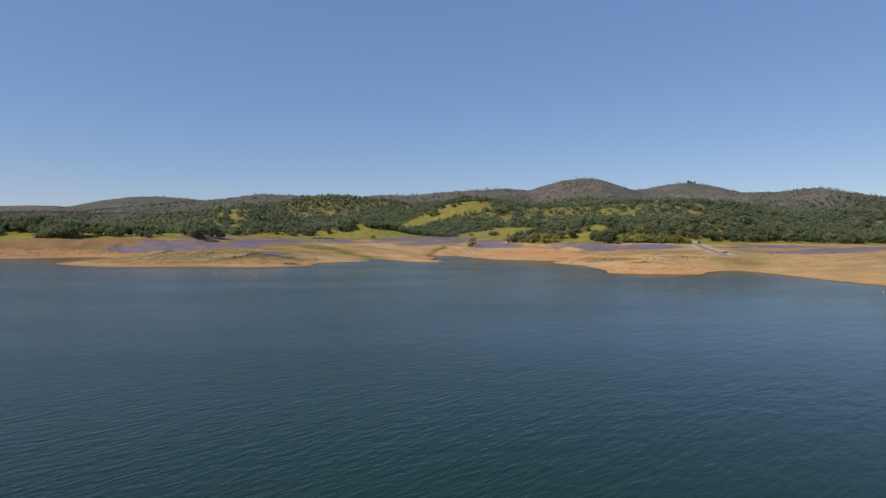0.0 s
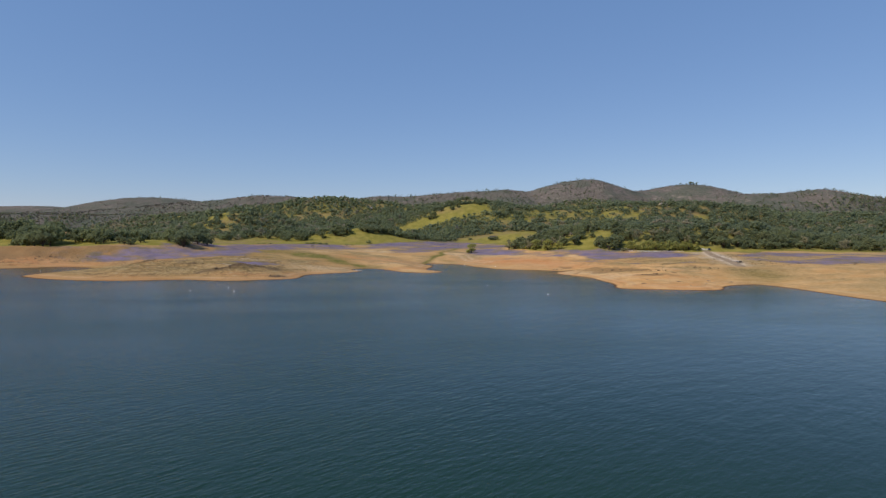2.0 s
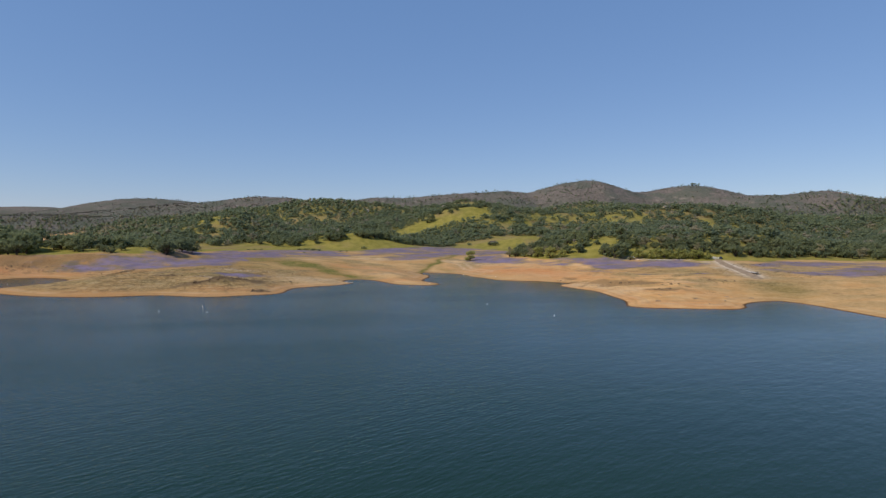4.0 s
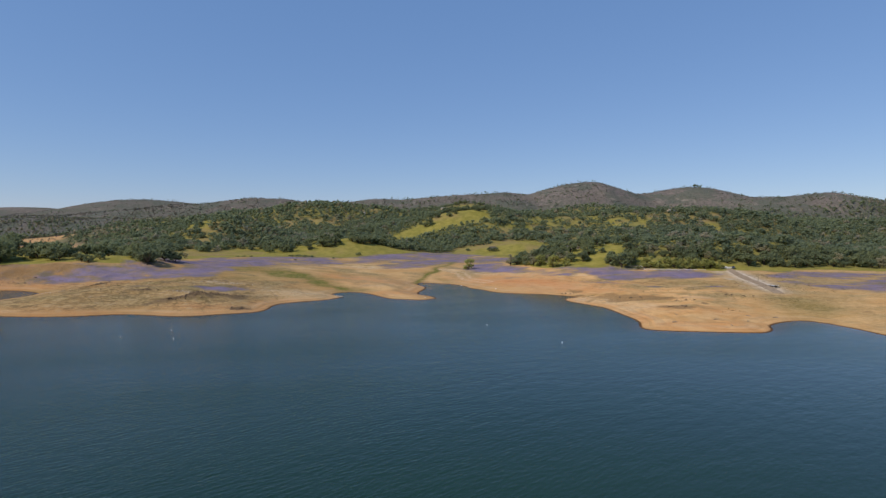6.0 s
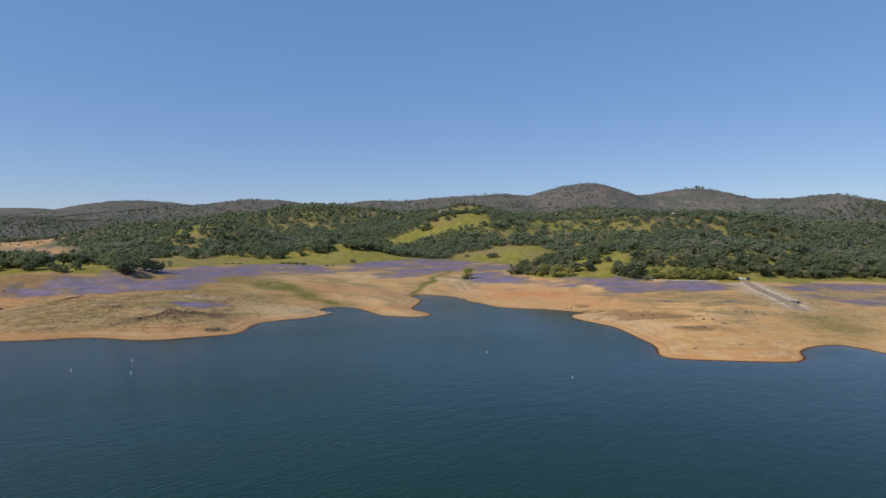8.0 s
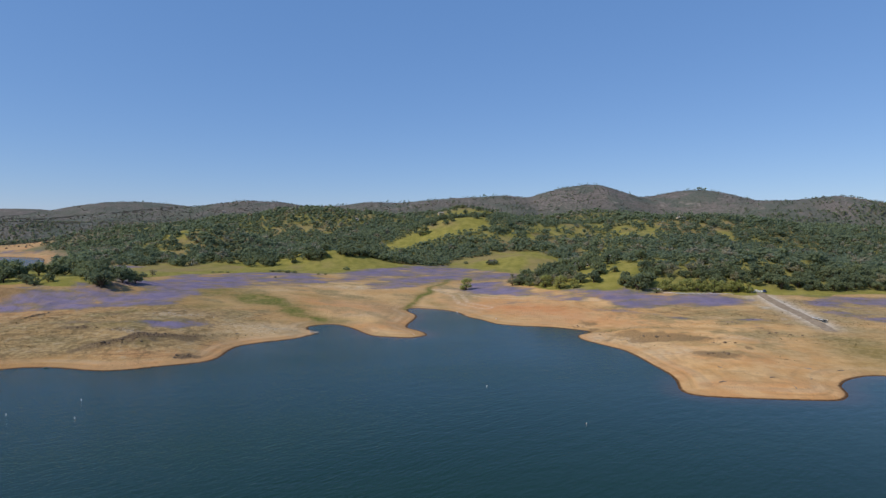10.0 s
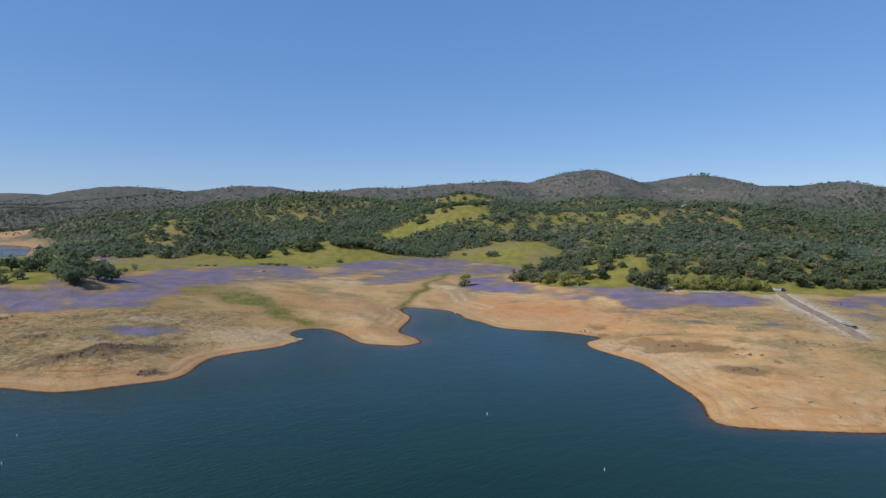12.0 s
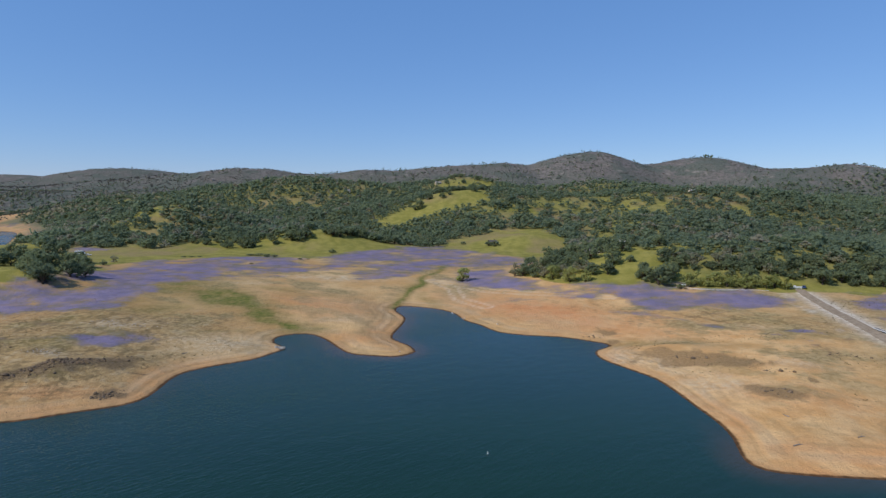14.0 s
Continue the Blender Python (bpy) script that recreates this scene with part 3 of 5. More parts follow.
def wooded(x, y):
    """How densely trees stand, from 0 to 1."""
    ex, ey = np.array(WOOD_EDGE, float).T
    over = y - np.interp(x, ex, ey) + (5 + 4 * smooth(50, -20, x)) * ripple(x, y, 25, 61)
    dense = smooth(0, 10, over) * (1 - smooth(1400, 1600, y + 90 * ripple(x, y, 200, 62) + 60 * smooth(-350, -600, x) - 80 * smooth(-100, 250, x)))
    for gx, gy, rx, ry, turn in WEST_GLADES + EAST_GLADES + SLOPE_GLADES + OPENINGS:
        dense = dense * (1 - 0.96 * smooth(0.30, 0.45, blob(x, y, gx, gy, rx, ry, turn)))
    dense = dense * (1 - patch(x, y, MEADOW, 5, 70)) * (1 - smooth(0.35, 0.6, blob(x, y, -740, 1200, 130, 70)))
    return dense


def thinned(x, y):
    """How many of the trees are missing, leaving small gaps of grass."""
    open_wood = 0.9 * blob(x, y, 250, 915, 130, 75) + 0.5 * blob(x, y, 100, 880, 35, 30) + 0.6 * blob(x, y, -155, 1060, 75, 40) + 0.7 * blob(x, y, 120, 1280, 170, 120) + 0.4 * blob(x, y, -230, 810, 40, 40)
    open_wood = np.minimum(open_wood + 0.5 * blob(x, y, 200, 840, 60, 60), 1)
    return np.clip(0.03 + 0.58 * open_wood + 0.8 * open_wood * rough(x, y, 30, 64, 3) + 0.05 * ripple(x, y, 40, 66), 0, 0.9)


def covers(x, y, z, d):
    """Shares of grass, bloom, brush and stones; of damp green, red soil, pale track and wet rim; and of pale crust, grey soil, worn grass and wheel tracks."""
    bloom = np.maximum.reduce([patch(x, y, WEST_BLOOM, 9, 80), patch(x, y, EAST_BLOOM, 7, 81), patch(x, y, RAMP_BLOOM, 9, 82) * 0.8])
    wx, wy = x + 6 * rough(x, y, 13, 88), y + 5 * rough(x, y, 13, 89)
    bloom = np.maximum(bloom * np.maximum(1 - patches(wx, wy, GAPS), 0), patches(wx, wy, STRAYS))
    bloom = bloom * (0.35 + 0.65 * smooth(-0.35, 0.2, rough(x * 0.7, y, 22, 83) + 0.1))
    up = np.maximum(y - np.interp(x, [-400, -202, -160, -118, -65, -10, 40, 100, 135, 250, 600], [552, 588, 630, 640, 648, 704, 712, 660, 500, 475, 474]), 0)
    promontory = np.maximum.reduce([blob(x, y, -270, 552, 95, 52), blob(x, y, -208, 532, 30, 36), blob(x, y, -300, 520, 60, 44), blob(x, y, -360, 548, 70, 44)])
    grass = np.maximum.reduce([smooth(0, 12, up + 5 * ripple(x, y, 14, 84)), smooth(0.3, 0.5, promontory), smooth(0.4, 0.6, blob(x, y, 130, 530, 50, 22, -20)), smooth(0.4, 0.6, blob(x, y, 118, 565, 48, 34))])
    arm = nearest(x, y, ARM)
    grass = grass * np.where((y > 700) & (x < -300), smooth(20, 36, arm), smooth(0, 60, d))
    brush = smooth(1380, 1640, y + 120 * rough(x, y, 180, 85) + 420 * smooth(-250, -650, x) + 220 * smooth(450, 750, x))
    bank = (1 - smooth(22, 36, arm + 9 * ripple(x, y, 40, 86))) * (y > 700)
    bank = np.maximum.reduce([bank, smooth(0.4, 0.6, blob(x, y, -800, 1408, 70, 20)), smooth(0.35, 0.6, blob(x, y, -740, 1200, 130, 70))])
    grass, brush = grass * (1 - bank), brush * (1 - bank)
    stones = np.maximum(patches(wx, wy, STONY), patches(wx, wy, SCRAPES))
    stones = np.maximum(stones, 0.46 * smooth(-0.1, 0.35, rough(x, y, 36, 66)) * smooth(10, 30, d) * smooth(-70, -110, x) * (y < 460))
    stones = np.maximum(stones, 0.30 * smooth(0.05, 0.4, rough(x, y, 30, 67)) * smooth(14, 30, d) * smooth(60, 120, x) * (y < 480))
    damp = np.maximum(patches(wx, wy, DAMP), 1.1 * np.exp(-(nearest(x + 5 * ripple(x, y, 22, 72), y, CHANNEL) / 3.2)**2))
    red = np.maximum.reduce([patches(x, y, RUDDY), 0.45 * bank * smooth(-0.2, 0.3, rough(x, y, 50, 69)), 0.4 * (1 - smooth(1, 11, d + 7 * ripple(x, y, 24, 68)))])
    track = np.minimum(1.3 * blob(x, y, 209.5, 442, 6.2, 75, -14.5), 1) * smooth(372, 400, y) * (1 - smooth(488, 492, y))
    track = np.maximum(track, 0.75 * blob(x, y, 198, 440, 3.5, 60, -14.5) * smooth(380, 410, y) * smooth(-0.3, 0.2, rough(x, y, 14, 78)))
    rim = (1 - smooth(0.06, 0.26, z + 0.06 * ripple(x, y, 6, 87))) * (d > -20)
    brush = np.maximum(brush, (0.22 + 0.4 * smooth(-330, -480, x)) * wooded(x, y))
    crusted = np.maximum(patches(wx, wy, PALE), 0.2 * bank * (y > 900))
    grey = np.maximum(smooth(-45, -95, x) * smooth(470, 440, y) * smooth(5, 16, d), patches(wx, wy, SERE))
    worn = smooth(-0.2, 0.35, rough(x, y, 45, 71, 3)) * (y > 600) * smooth(0, 40, up)
    ruts = np.maximum.reduce([np.exp(-((nearest(x, y, line) - 3.0) / 1.2)**2) for line in WHEELS]) * (d > 3)
    return np.stack([grass, bloom, brush, stones], -1), np.stack([damp, red, track, rim], -1), np.stack([crusted, grey, worn, ruts], -1)


# ---- mesh helpers ----
def raw(name, verts, faces, material=None, tint=None, shade=False):
    """A mesh from arrays of corners and of equal-sized faces."""
    me = bpy.data.meshes.new(name)
    verts, faces = np.asarray(verts, np.float32), np.asarray(faces, np.int32)
    count, size = faces.shape
    me.vertices.add(len(verts)), me.loops.add(count * size), me.polygons.add(count)
    me.vertices.foreach_set("co", verts.ravel())
    me.loops.foreach_set("vertex_index", faces.ravel())
    me.polygons.foreach_set("loop_start", np.arange(0, count * size, size, dtype=np.int32))
    me.update(calc_edges=True)
    me.polygons.foreach_set("use_smooth", np.full(count, shade))
    if tint is not None:
        me.attributes.new("tint", "FLOAT", "POINT").data.foreach_set("value", np.asarray(tint, np.float32))
    if material:
        me.materials.append(material)
    return me


def part(name, mesh, material, parent, label=""):
    """Links a bmesh or a mesh as one object under a thing or a part."""
    if isinstance(mesh, bmesh.types.BMesh):
        me = bpy.data.meshes.new(name)
        mesh.to_mesh(me)
        mesh.free()
    else:
        me = mesh
    if material and not me.materials:
        me.materials.append(material)
    ob = new(name, me)
    ob.parent = parent
    return tagged(ob, label)


def box(bm, x0, y0, z0, x1, y1, z1, bevel=0.0):
    made = bmesh.ops.create_cube(bm, size=1, matrix=Matrix.Translation(((x0 + x1) / 2, (y0 + y1) / 2, (z0 + z1) / 2)) @ Matrix.Diagonal((x1 - x0, y1 - y0, z1 - z0, 1)))
    if bevel:
        edges = list({e for v in made["verts"] for e in v.link_edges})
        bmesh.ops.bevel(bm, geom=edges, offset=bevel, segments=1, affect="EDGES")
    return bm


def boxes(*rows, bevel=0.0):
    bm = bmesh.new()
    for row in rows:
        box(bm, *row, bevel=bevel)
    return bm


def lathe(rings, sides=12):
    """A turned body from (radius, height) rings."""
    bm = bmesh.new()
    loops = [[bm.verts.new((r * math.cos(2 * math.pi * k / sides), r * math.sin(2 * math.pi * k / sides), z)) for k in range(sides)] for r, z in rings]
    for low, high in zip(loops, loops[1:]):
        for k in range(sides):
            bm.faces.new((low[k], low[(k + 1) % sides], high[(k + 1) % sides], high[k]))
    bm.faces.new(loops[0][::-1]), bm.faces.new(loops[-1])
    return bm


def thing(name, label, category, m, group="", kind=""):
    ob = new(name)
    ob.matrix_basis = m
    return tagged(ob, label, category, group, kind)


def lie(x, y):
    """The height of the ground at one spot."""
    return float(height(np.array([float(x)]), np.array([float(y)]))[0])


# ---- ground and water ----
def spread(low, high, step, ends, growth):
    """Even steps between low and high that widen towards both ends."""
    mid = np.arange(low, high + step / 2, step)
    before, after = [], []
    s, v = step, low
    while v > ends[0]:
        s *= growth
        v -= s
        before.append(v)
    s, v = step, mid[-1]
    while v < ends[1]:
        s *= growth
        v += s
        after.append(v)
    return np.concatenate([before[::-1], mid, after])


def build_ground():
    xs = spread(-230, 250, 1.9, (-4200, 4200), 1.03)
    ys = spread(286, 590, 1.8, (-900, 4700), 1.018)
    x, y = np.meshgrid(xs, ys)
    d = inland(x, y)
    z = height(x, y, d)
    index = np.arange(x.size).reshape(x.shape)
    faces = np.stack([index[:-1, :-1], index[:-1, 1:], index[1:, 1:], index[1:, :-1]], -1).reshape(-1, 4)
    me = raw("ground", np.stack([x, y, z], -1).reshape(-1, 3), faces, M_GROUND, shade=True)
    for name, cover in zip(("cover_a", "cover_b", "cover_c"), covers(x, y, z, d)):
        me.attributes.new(name, "FLOAT_COLOR", "POINT").data.foreach_set("color", np.clip(cover, 0, 1).astype(np.float32).ravel())
    return tagged(new("ground", me), "bare ochre lake shore rising to lupin fields, green meadows and brown ridges", "ground", kind="structure")


build_ground()


def build_water():
    xs, ys = spread(-240, 240, 4.5, (-4600, 4600), 1.09), spread(230, 520, 4.0, (-4600, 4600), 1.09)
    x, y = np.meshgrid(xs, ys)
    d = inland(x, y)
    index = np.arange(x.size).reshape(x.shape)
    faces = np.stack([index[:-1, :-1], index[:-1, 1:], index[1:, 1:], index[1:, :-1]], -1).reshape(-1, 4)
    me = raw("water", np.stack([x, y, 0 * x], -1).reshape(-1, 3), faces, M_WATER, shade=True)
    murky = 0.55 * smooth(-9, 0, d) * smooth(-0.5, 0.5, ripple(x, y, 60, 33)) * (d > -30)
    me.attributes.new("shallow", "FLOAT", "POINT").data.foreach_set("value", murky.astype(np.float32).ravel())
    return tagged(new("water", me), "deep blue-green reservoir water with small wind ripples", "lake water", kind="structure")


build_water()


# ---- trees ----
OCTA = (np.array([(1, 0, 0), (-1, 0, 0), (0, 1, 0), (0, -1, 0), (0, 0, 1), (0, 0, -1)], float),
        np.array([(0, 2, 4), (2, 1, 4), (1, 3, 4), (3, 0, 4), (2, 0, 5), (1, 2, 5), (3, 1, 5), (0, 3, 5)]))


def ico_template():
    bm = bmesh.new()
    bmesh.ops.create_icosphere(bm, subdivisions=1, radius=1)
    v, f = np.array([p.co[:] for p in bm.verts]), np.array([[q.index for q in p.verts] for p in bm.faces])
    bm.free()
    return v, f


ICO = ico_template()


def turned(rng):
    return np.array(Euler(rng.uniform(0, 6.28, 3)).to_matrix())


def gather(pieces):
    """Joins (verts, faces) pieces."""
    at, vs, fs = 0, [], []
    for v, f in pieces:
        vs.append(v), fs.append(f + at)
        at += len(v)
    return np.concatenate(vs), np.concatenate(fs)


def clump(rng, base, at, size, flat=0.8, uneven=(0.74, 1.18)):
    v, f = base
    v = v * rng.uniform(*uneven, (len(v), 1))
    v = v @ turned(rng).T * size * np.array([1, 1, flat]) + at
    return v, f


def heads_of(rng, count, spread_, low, top):
    """Where the boughs of a crown end."""
    out = []
    for k in range(count):
        a = 6.283 * (k + rng.uniform(-0.3, 0.3)) / max(count - 1, 1)
        r = 0 if k == count - 1 else spread_ * rng.uniform(0.6, 1.0)
        z = top if k == count - 1 else rng.uniform(low, top - 0.06)
        out.append(np.array([r * math.cos(a), r * math.sin(a), z]))
    return out


def crown_pieces(rng, heads, base, per, core, room, leaves, leaf):
    """Boughs of a crown: a loose core of clumps within a ragged shell of leaf sprays."""
    out = []
    for h in heads:
        for k in range(per):
            out.append(clump(rng, base, h + rng.normal(0, 0.42 if per > 1 else 0.1, 3) * np.array([1, 1, 0.7]) * room, core * rng.uniform(0.7, 1.1)))
        for k in range(leaves):
            way = rng.normal(0, 1, 3)
            way /= np.linalg.norm(way)
            at = h + way * room * rng.uniform(0.75, 1.4) * np.array([1, 1, 0.8])
            out.append((at + rng.normal(0, leaf * 0.5, (3, 3)), np.array([(0, 1, 2)])))
    return out


def limb(a, b, ra, rb, sides=5):
    a, b = np.array(a, float), np.array(b, float)
    way = (b - a) / np.linalg.norm(b - a)
    u = np.cross(way, (0.3, 1, 0.2))
    u /= np.linalg.norm(u)
    w = np.cross(way, u)
    ring = [(math.cos(6.283 * k / sides), math.sin(6.283 * k / sides)) for k in range(sides)]
    v = np.array([a + ra * (c * u + s * w) for c, s in ring] + [b + rb * (c * u + s * w) for c, s in ring])
    f = [(k, (k + 1) % sides, sides + (k + 1) % sides) for k in range(sides)] + [(k, sides + (k + 1) % sides, sides + k) for k in range(sides)]
    return v, np.array(f)


def tree_meshes(seed, kind):
    """Trunk with limbs, and crown, of a tree one metre high."""
    rng = np.random.default_rng(seed)
    if kind == "oak":
        heads = heads_of(rng, 10, 0.44, 0.20, 0.76)
        crown = crown_pieces(rng, heads, ICO, 2, 0.125, 0.165, 62, 0.085)
    elif kind == "willow":
        heads = heads_of(rng, 10, 0.36, 0.14, 0.78)
        crown = crown_pieces(rng, heads, ICO, 2, 0.115, 0.155, 62, 0.08)
    elif kind == "bush":
        heads = heads_of(rng, 7, 0.50, 0.22, 0.66)
        crown = crown_pieces(rng, heads, ICO, 2, 0.17, 0.20, 44, 0.11)
    elif kind == "bare":
        heads = heads_of(rng, 11, 0.38, 0.22, 0.82)
        crown = crown_pieces(rng, heads, OCTA, 2, 0.07, 0.13, 40, 0.075)
    else:
        heads = [np.array([rng.normal(0, 0.03), rng.normal(0, 0.03), z]) for z in (0.3, 0.45, 0.6, 0.75, 0.9)]
        crown = [p for k, h in enumerate(heads) for p in crown_pieces(rng, [h], OCTA, 2, 0.13 - 0.02 * k, 0.15 - 0.02 * k, 30, 0.08)]
    fork = np.array([rng.normal(0, 0.02), rng.normal(0, 0.02), 0.13 if kind != "bush" else 0.06])
    wood = [limb((0, 0, -0.06), fork, 0.05, 0.036, 7)] + [limb(fork, h, 0.026, 0.008, 5) for h in heads]
    return gather(wood), gather(crown)


class Tree:
    """Kinds of trees, some shapes of each, and a way to plant them."""
    shapes = {}

    @classmethod
    def plant(cls, kind, x, y, tall, label, category="tree", group="", wide=1.0, seed=None):
        rng = random.Random(seed if seed is not None else int(x * 7 + y * 13))
        which = (kind, rng.randrange(5))
        if which not in cls.shapes:
            wood, crown = tree_meshes(hash(which[1]) + 17 * len(kind), kind)
            leaf = {"oak": M_OAK_ONE, "willow": M_WILLOW, "bush": M_OAK_ONE, "bare": M_GREY}[kind]
            cls.shapes[which] = raw("trunk", *wood, M_BARK, shade=True), raw("crown", *crown, leaf, shade=True)
        name = {"oak": "oak_tree", "willow": "willow_tree", "bush": "bush", "bare": "bare_oak_tree"}[kind]
        ob = thing(name, label, category, Matrix.LocRotScale((x, y, lie(x, y) - 0.05), Euler((0, 0, rng.uniform(0, 6.28))), (tall * wide, tall * wide, tall)), group)
        wood, crown = cls.shapes[which]
        part("trunk", wood, None, ob), part("crown", crown, None, ob)
        return ob


OAK, PALE_OAK = "dark green spreading live oak with a dense crown", "grey-brown oak with thin new leaves on open twigs"
Tree.plant("willow", 44, 557, 9.6, "olive-green rounded tree standing alone in the lupins", wide=0.95)
# grove on the grassy promontory
GROVE = [(-183, 500, 11.5), (-189, 506, 10), (-178, 517, 10), (-172, 521, 8), (-250, 514, 10.5), (-258, 517, 11), (-247, 562, 10), (-258, 562, 10.5), (-262, 640, 10), (-255, 645, 9.5), (-200, 516, 10), (-204, 527, 10.5), (-209, 538, 11), (-205, 547, 10), (-214, 549, 10),
         (-203, 577, 8.5), (-193, 553, 8.5), (-212, 583, 9), (-219, 588, 9), (-217, 600, 9), (-241, 590, 10), (-254, 598, 11), (-254, 577, 9.5),
         (-244, 569, 9), (-230, 575, 9), (-270, 610, 11), (-228, 560, 9),
         (-284, 535, 11), (-276, 531, 12), (-268, 530, 11.5), (-260, 533, 11), (-280, 545, 12), (-270, 543, 12.5), (-262, 548, 11.5), (-288, 552, 11), (-274, 560, 11),
         (-293, 516, 16.5), (-299, 522, 16.5), (-306, 531, 15.5), (-312, 520, 15), (-276, 479, 11), (-283, 481, 12), (-291, 485, 11.5), (-301, 492, 11)]
for x, y, tall in GROVE:
    Tree.plant("oak", x, y, tall * 1.08, "dark green oak in the grove on the grassy point", group="grove on the point", wide=1.08)
Tree.plant("bush", -199, 594, 4.5, "dark rounded shrub at the edge of the lupins", "bush")
Tree.plant("bare", -198, 607, 6, "thin open tree at the edge of the lupins")
for x, y in [(-229, 503), (-223, 500), (-219, 508), (-236, 510)]:
    Tree.plant("oak", x, y, 6.2, "small open oak on the grassy point", group="grove on the point")
for k in range(24):
    x, y = -366 + 60 * math.sin(k * 2.4) * math.sqrt((k + 1) / 24), 566 + 40 * math.cos(k * 2.4) * math.sqrt((k + 1) / 24)
    Tree.plant("oak", x, y, 11.0 + 2.0 * math.sin(k * 1.7), "dark green oak in the grove on the hillock", group="grove on the hillock", wide=1.1)
for k in range(12):
    x, y = -342 + 52 * math.sin(k * 2.4 + 1) * math.sqrt((k + 1) / 12), 553 + 14 * math.cos(k * 2.4 + 1) * math.sqrt((k + 1) / 12)
    Tree.plant("oak", x - 18, y, 13.0 + 1.6 * math.sin(k * 2.9), "dark green oak above the eroded bank", group="grove on the hillock", wide=1.1)
# trees and shrubs below the eastern slope
for x, y, tall, kind in [(77, 556, 9.5, "bare"), (82, 554, 9.5, "oak"), (88, 546, 7, "oak"), (95, 557, 11, "oak"), (103, 554, 11.5, "oak"), 
                         (104, 566, 11, "oak"), (117, 549, 10, "oak"), (120, 532, 8, "oak"), (128, 528, 8.5, "oak"), (135, 542, 10, "oak"), (111, 574, 11, "oak"), (112, 540, 8, "bare"),
                         (127, 563, 11, "oak"), (140, 558, 10, "oak"), (90, 568, 10, "oak"), (150, 568, 11, "oak"), (122, 582, 11, "oak"), (138, 580, 11, "oak"), (130, 600, 10, "bare"),
                         (85, 560, 8, "oak"), (92, 551, 8, "bare"), (99, 546, 9, "oak"), (108, 548, 10, "oak"), (115, 560, 10, "oak"), (104, 538, 8.5, "bare"), (93, 542, 7.5, "bare"), (118, 538, 8, "bare"), (140, 620, 11, "oak"), (126, 622, 10, "oak"), (148, 600, 11, "oak"), (133, 645, 11, "oak"), (150, 640, 10, "oak"), (120, 655, 10, "oak"), (160, 612, 10, "oak")]:
    Tree.plant(kind, x, y, tall, OAK if kind == "oak" else PALE_OAK, group="grove below the slope")
for x, y, tall in [(97, 537, 9.5), (105, 526, 10.5), (114, 524, 7.5)]:
    Tree.plant("willow", x, y, tall, "pale olive rounded tree with thin new leaves", group="pale trees below the slope", wide=0.9)
for x, y, tall in [(151, 508, 12), (158, 513, 11.5), (145, 516, 9.5)]:
    Tree.plant("oak", x, y, tall, "large dark oak at the foot of the slope", group="oaks at the slope's foot", wide=1.05)
for k in range(11):
    x = 166 + 4.9 * k
    Tree.plant("willow", x, 503.5 - 0.22 * (x - 166) + (1.5 if k % 2 else 0), 8.0 + 0.9 * math.sin(2.3 * k), "yellow-green willow in a row above the lupins", group="row of willows", wide=0.95)
for x, y, tall, w in [(160, 500, 3.2, 1.1), (-57, 686, 4.2, 1.2), (79, 722, 5, 1.3), (84, 720, 5.5, 1.2), (57, 740, 3.5, 1.2), (-203, 700, 3, 1.3), (-218, 704, 3.5, 1.2), (-140, 714, 4.5, 1.4),
                      (-119, 730, 5, 1.3), (-88, 733, 4, 1.2), (-165, 727, 6, 1.2), (-150, 726, 5, 1.2), (-176, 722, 6, 1.3), (-185, 720, 5, 1.2)]:
    Tree.plant("bush", x, y, tall, "dark green rounded shrub on the grass", "bush", wide=w)
for x, y, tall in [(-119, 664, 1.9), (-113, 665, 2.3), (-106, 664, 2.0), (-100, 665, 1.6), (-104, 655, 1.3), (-98, 656, 1.2), (-165, 647, 1.1), (-159, 647, 1.3), (-153, 648, 1.2), (-76, 646, 1.2), (-70, 647, 1.0), (-105, 615, 1.0)]:
    Tree.plant("bush", x, y, tall, "low dark green thicket among the lupins", "bush", "thickets among the lupins", wide=2.6)
for x, y, tall in [(17, 925, 11), (11, 922, 8), (45, 961, 9.5), (53, 949, 8.5), (45, 941, 8), (87, 957, 9), (29, 949, 8), (60, 985, 9), (101, 1445, 11), (83, 1433, 10), (103, 1385, 10),
                   (133, 1409, 11), (120, 1360, 10), (70, 1400, 10), (92, 1470, 10)]:
    Tree.plant("oak", x, y, tall, "dark oak standing alone on the hillside meadow", group="oaks on the meadow")
for k in range(15):
    Tree.plant("oak", 22 + 6.6 * k + 2 * math.sin(3.1 * k), 986 + 6 * math.sin(1.9 * k), 8.0 + 1.8 * math.sin(2.7 * k), "dark oak along the top of the hillside meadow", group="oaks above the hillside meadow", wide=1.1)
for x, y, tall in [(-141, 726, 8), (-131, 724, 7), (-118, 728, 6.5), (-112, 731, 7), (-99, 735, 8.5), (-92, 736, 9), (-86, 741, 8), (-58, 740, 7), (-45, 743, 8), (-38, 746, 8.5), (-35, 741, 7),
                   (-26, 739, 8), (-15, 738, 9), (-7, 740, 8.5), (5, 748, 9), (18, 747, 8), (28, 749, 8.5)]:
    Tree.plant("oak", x, y, tall, "dark green oak at the upper edge of the meadow", group="oaks at the meadow's edge", wide=1.05)
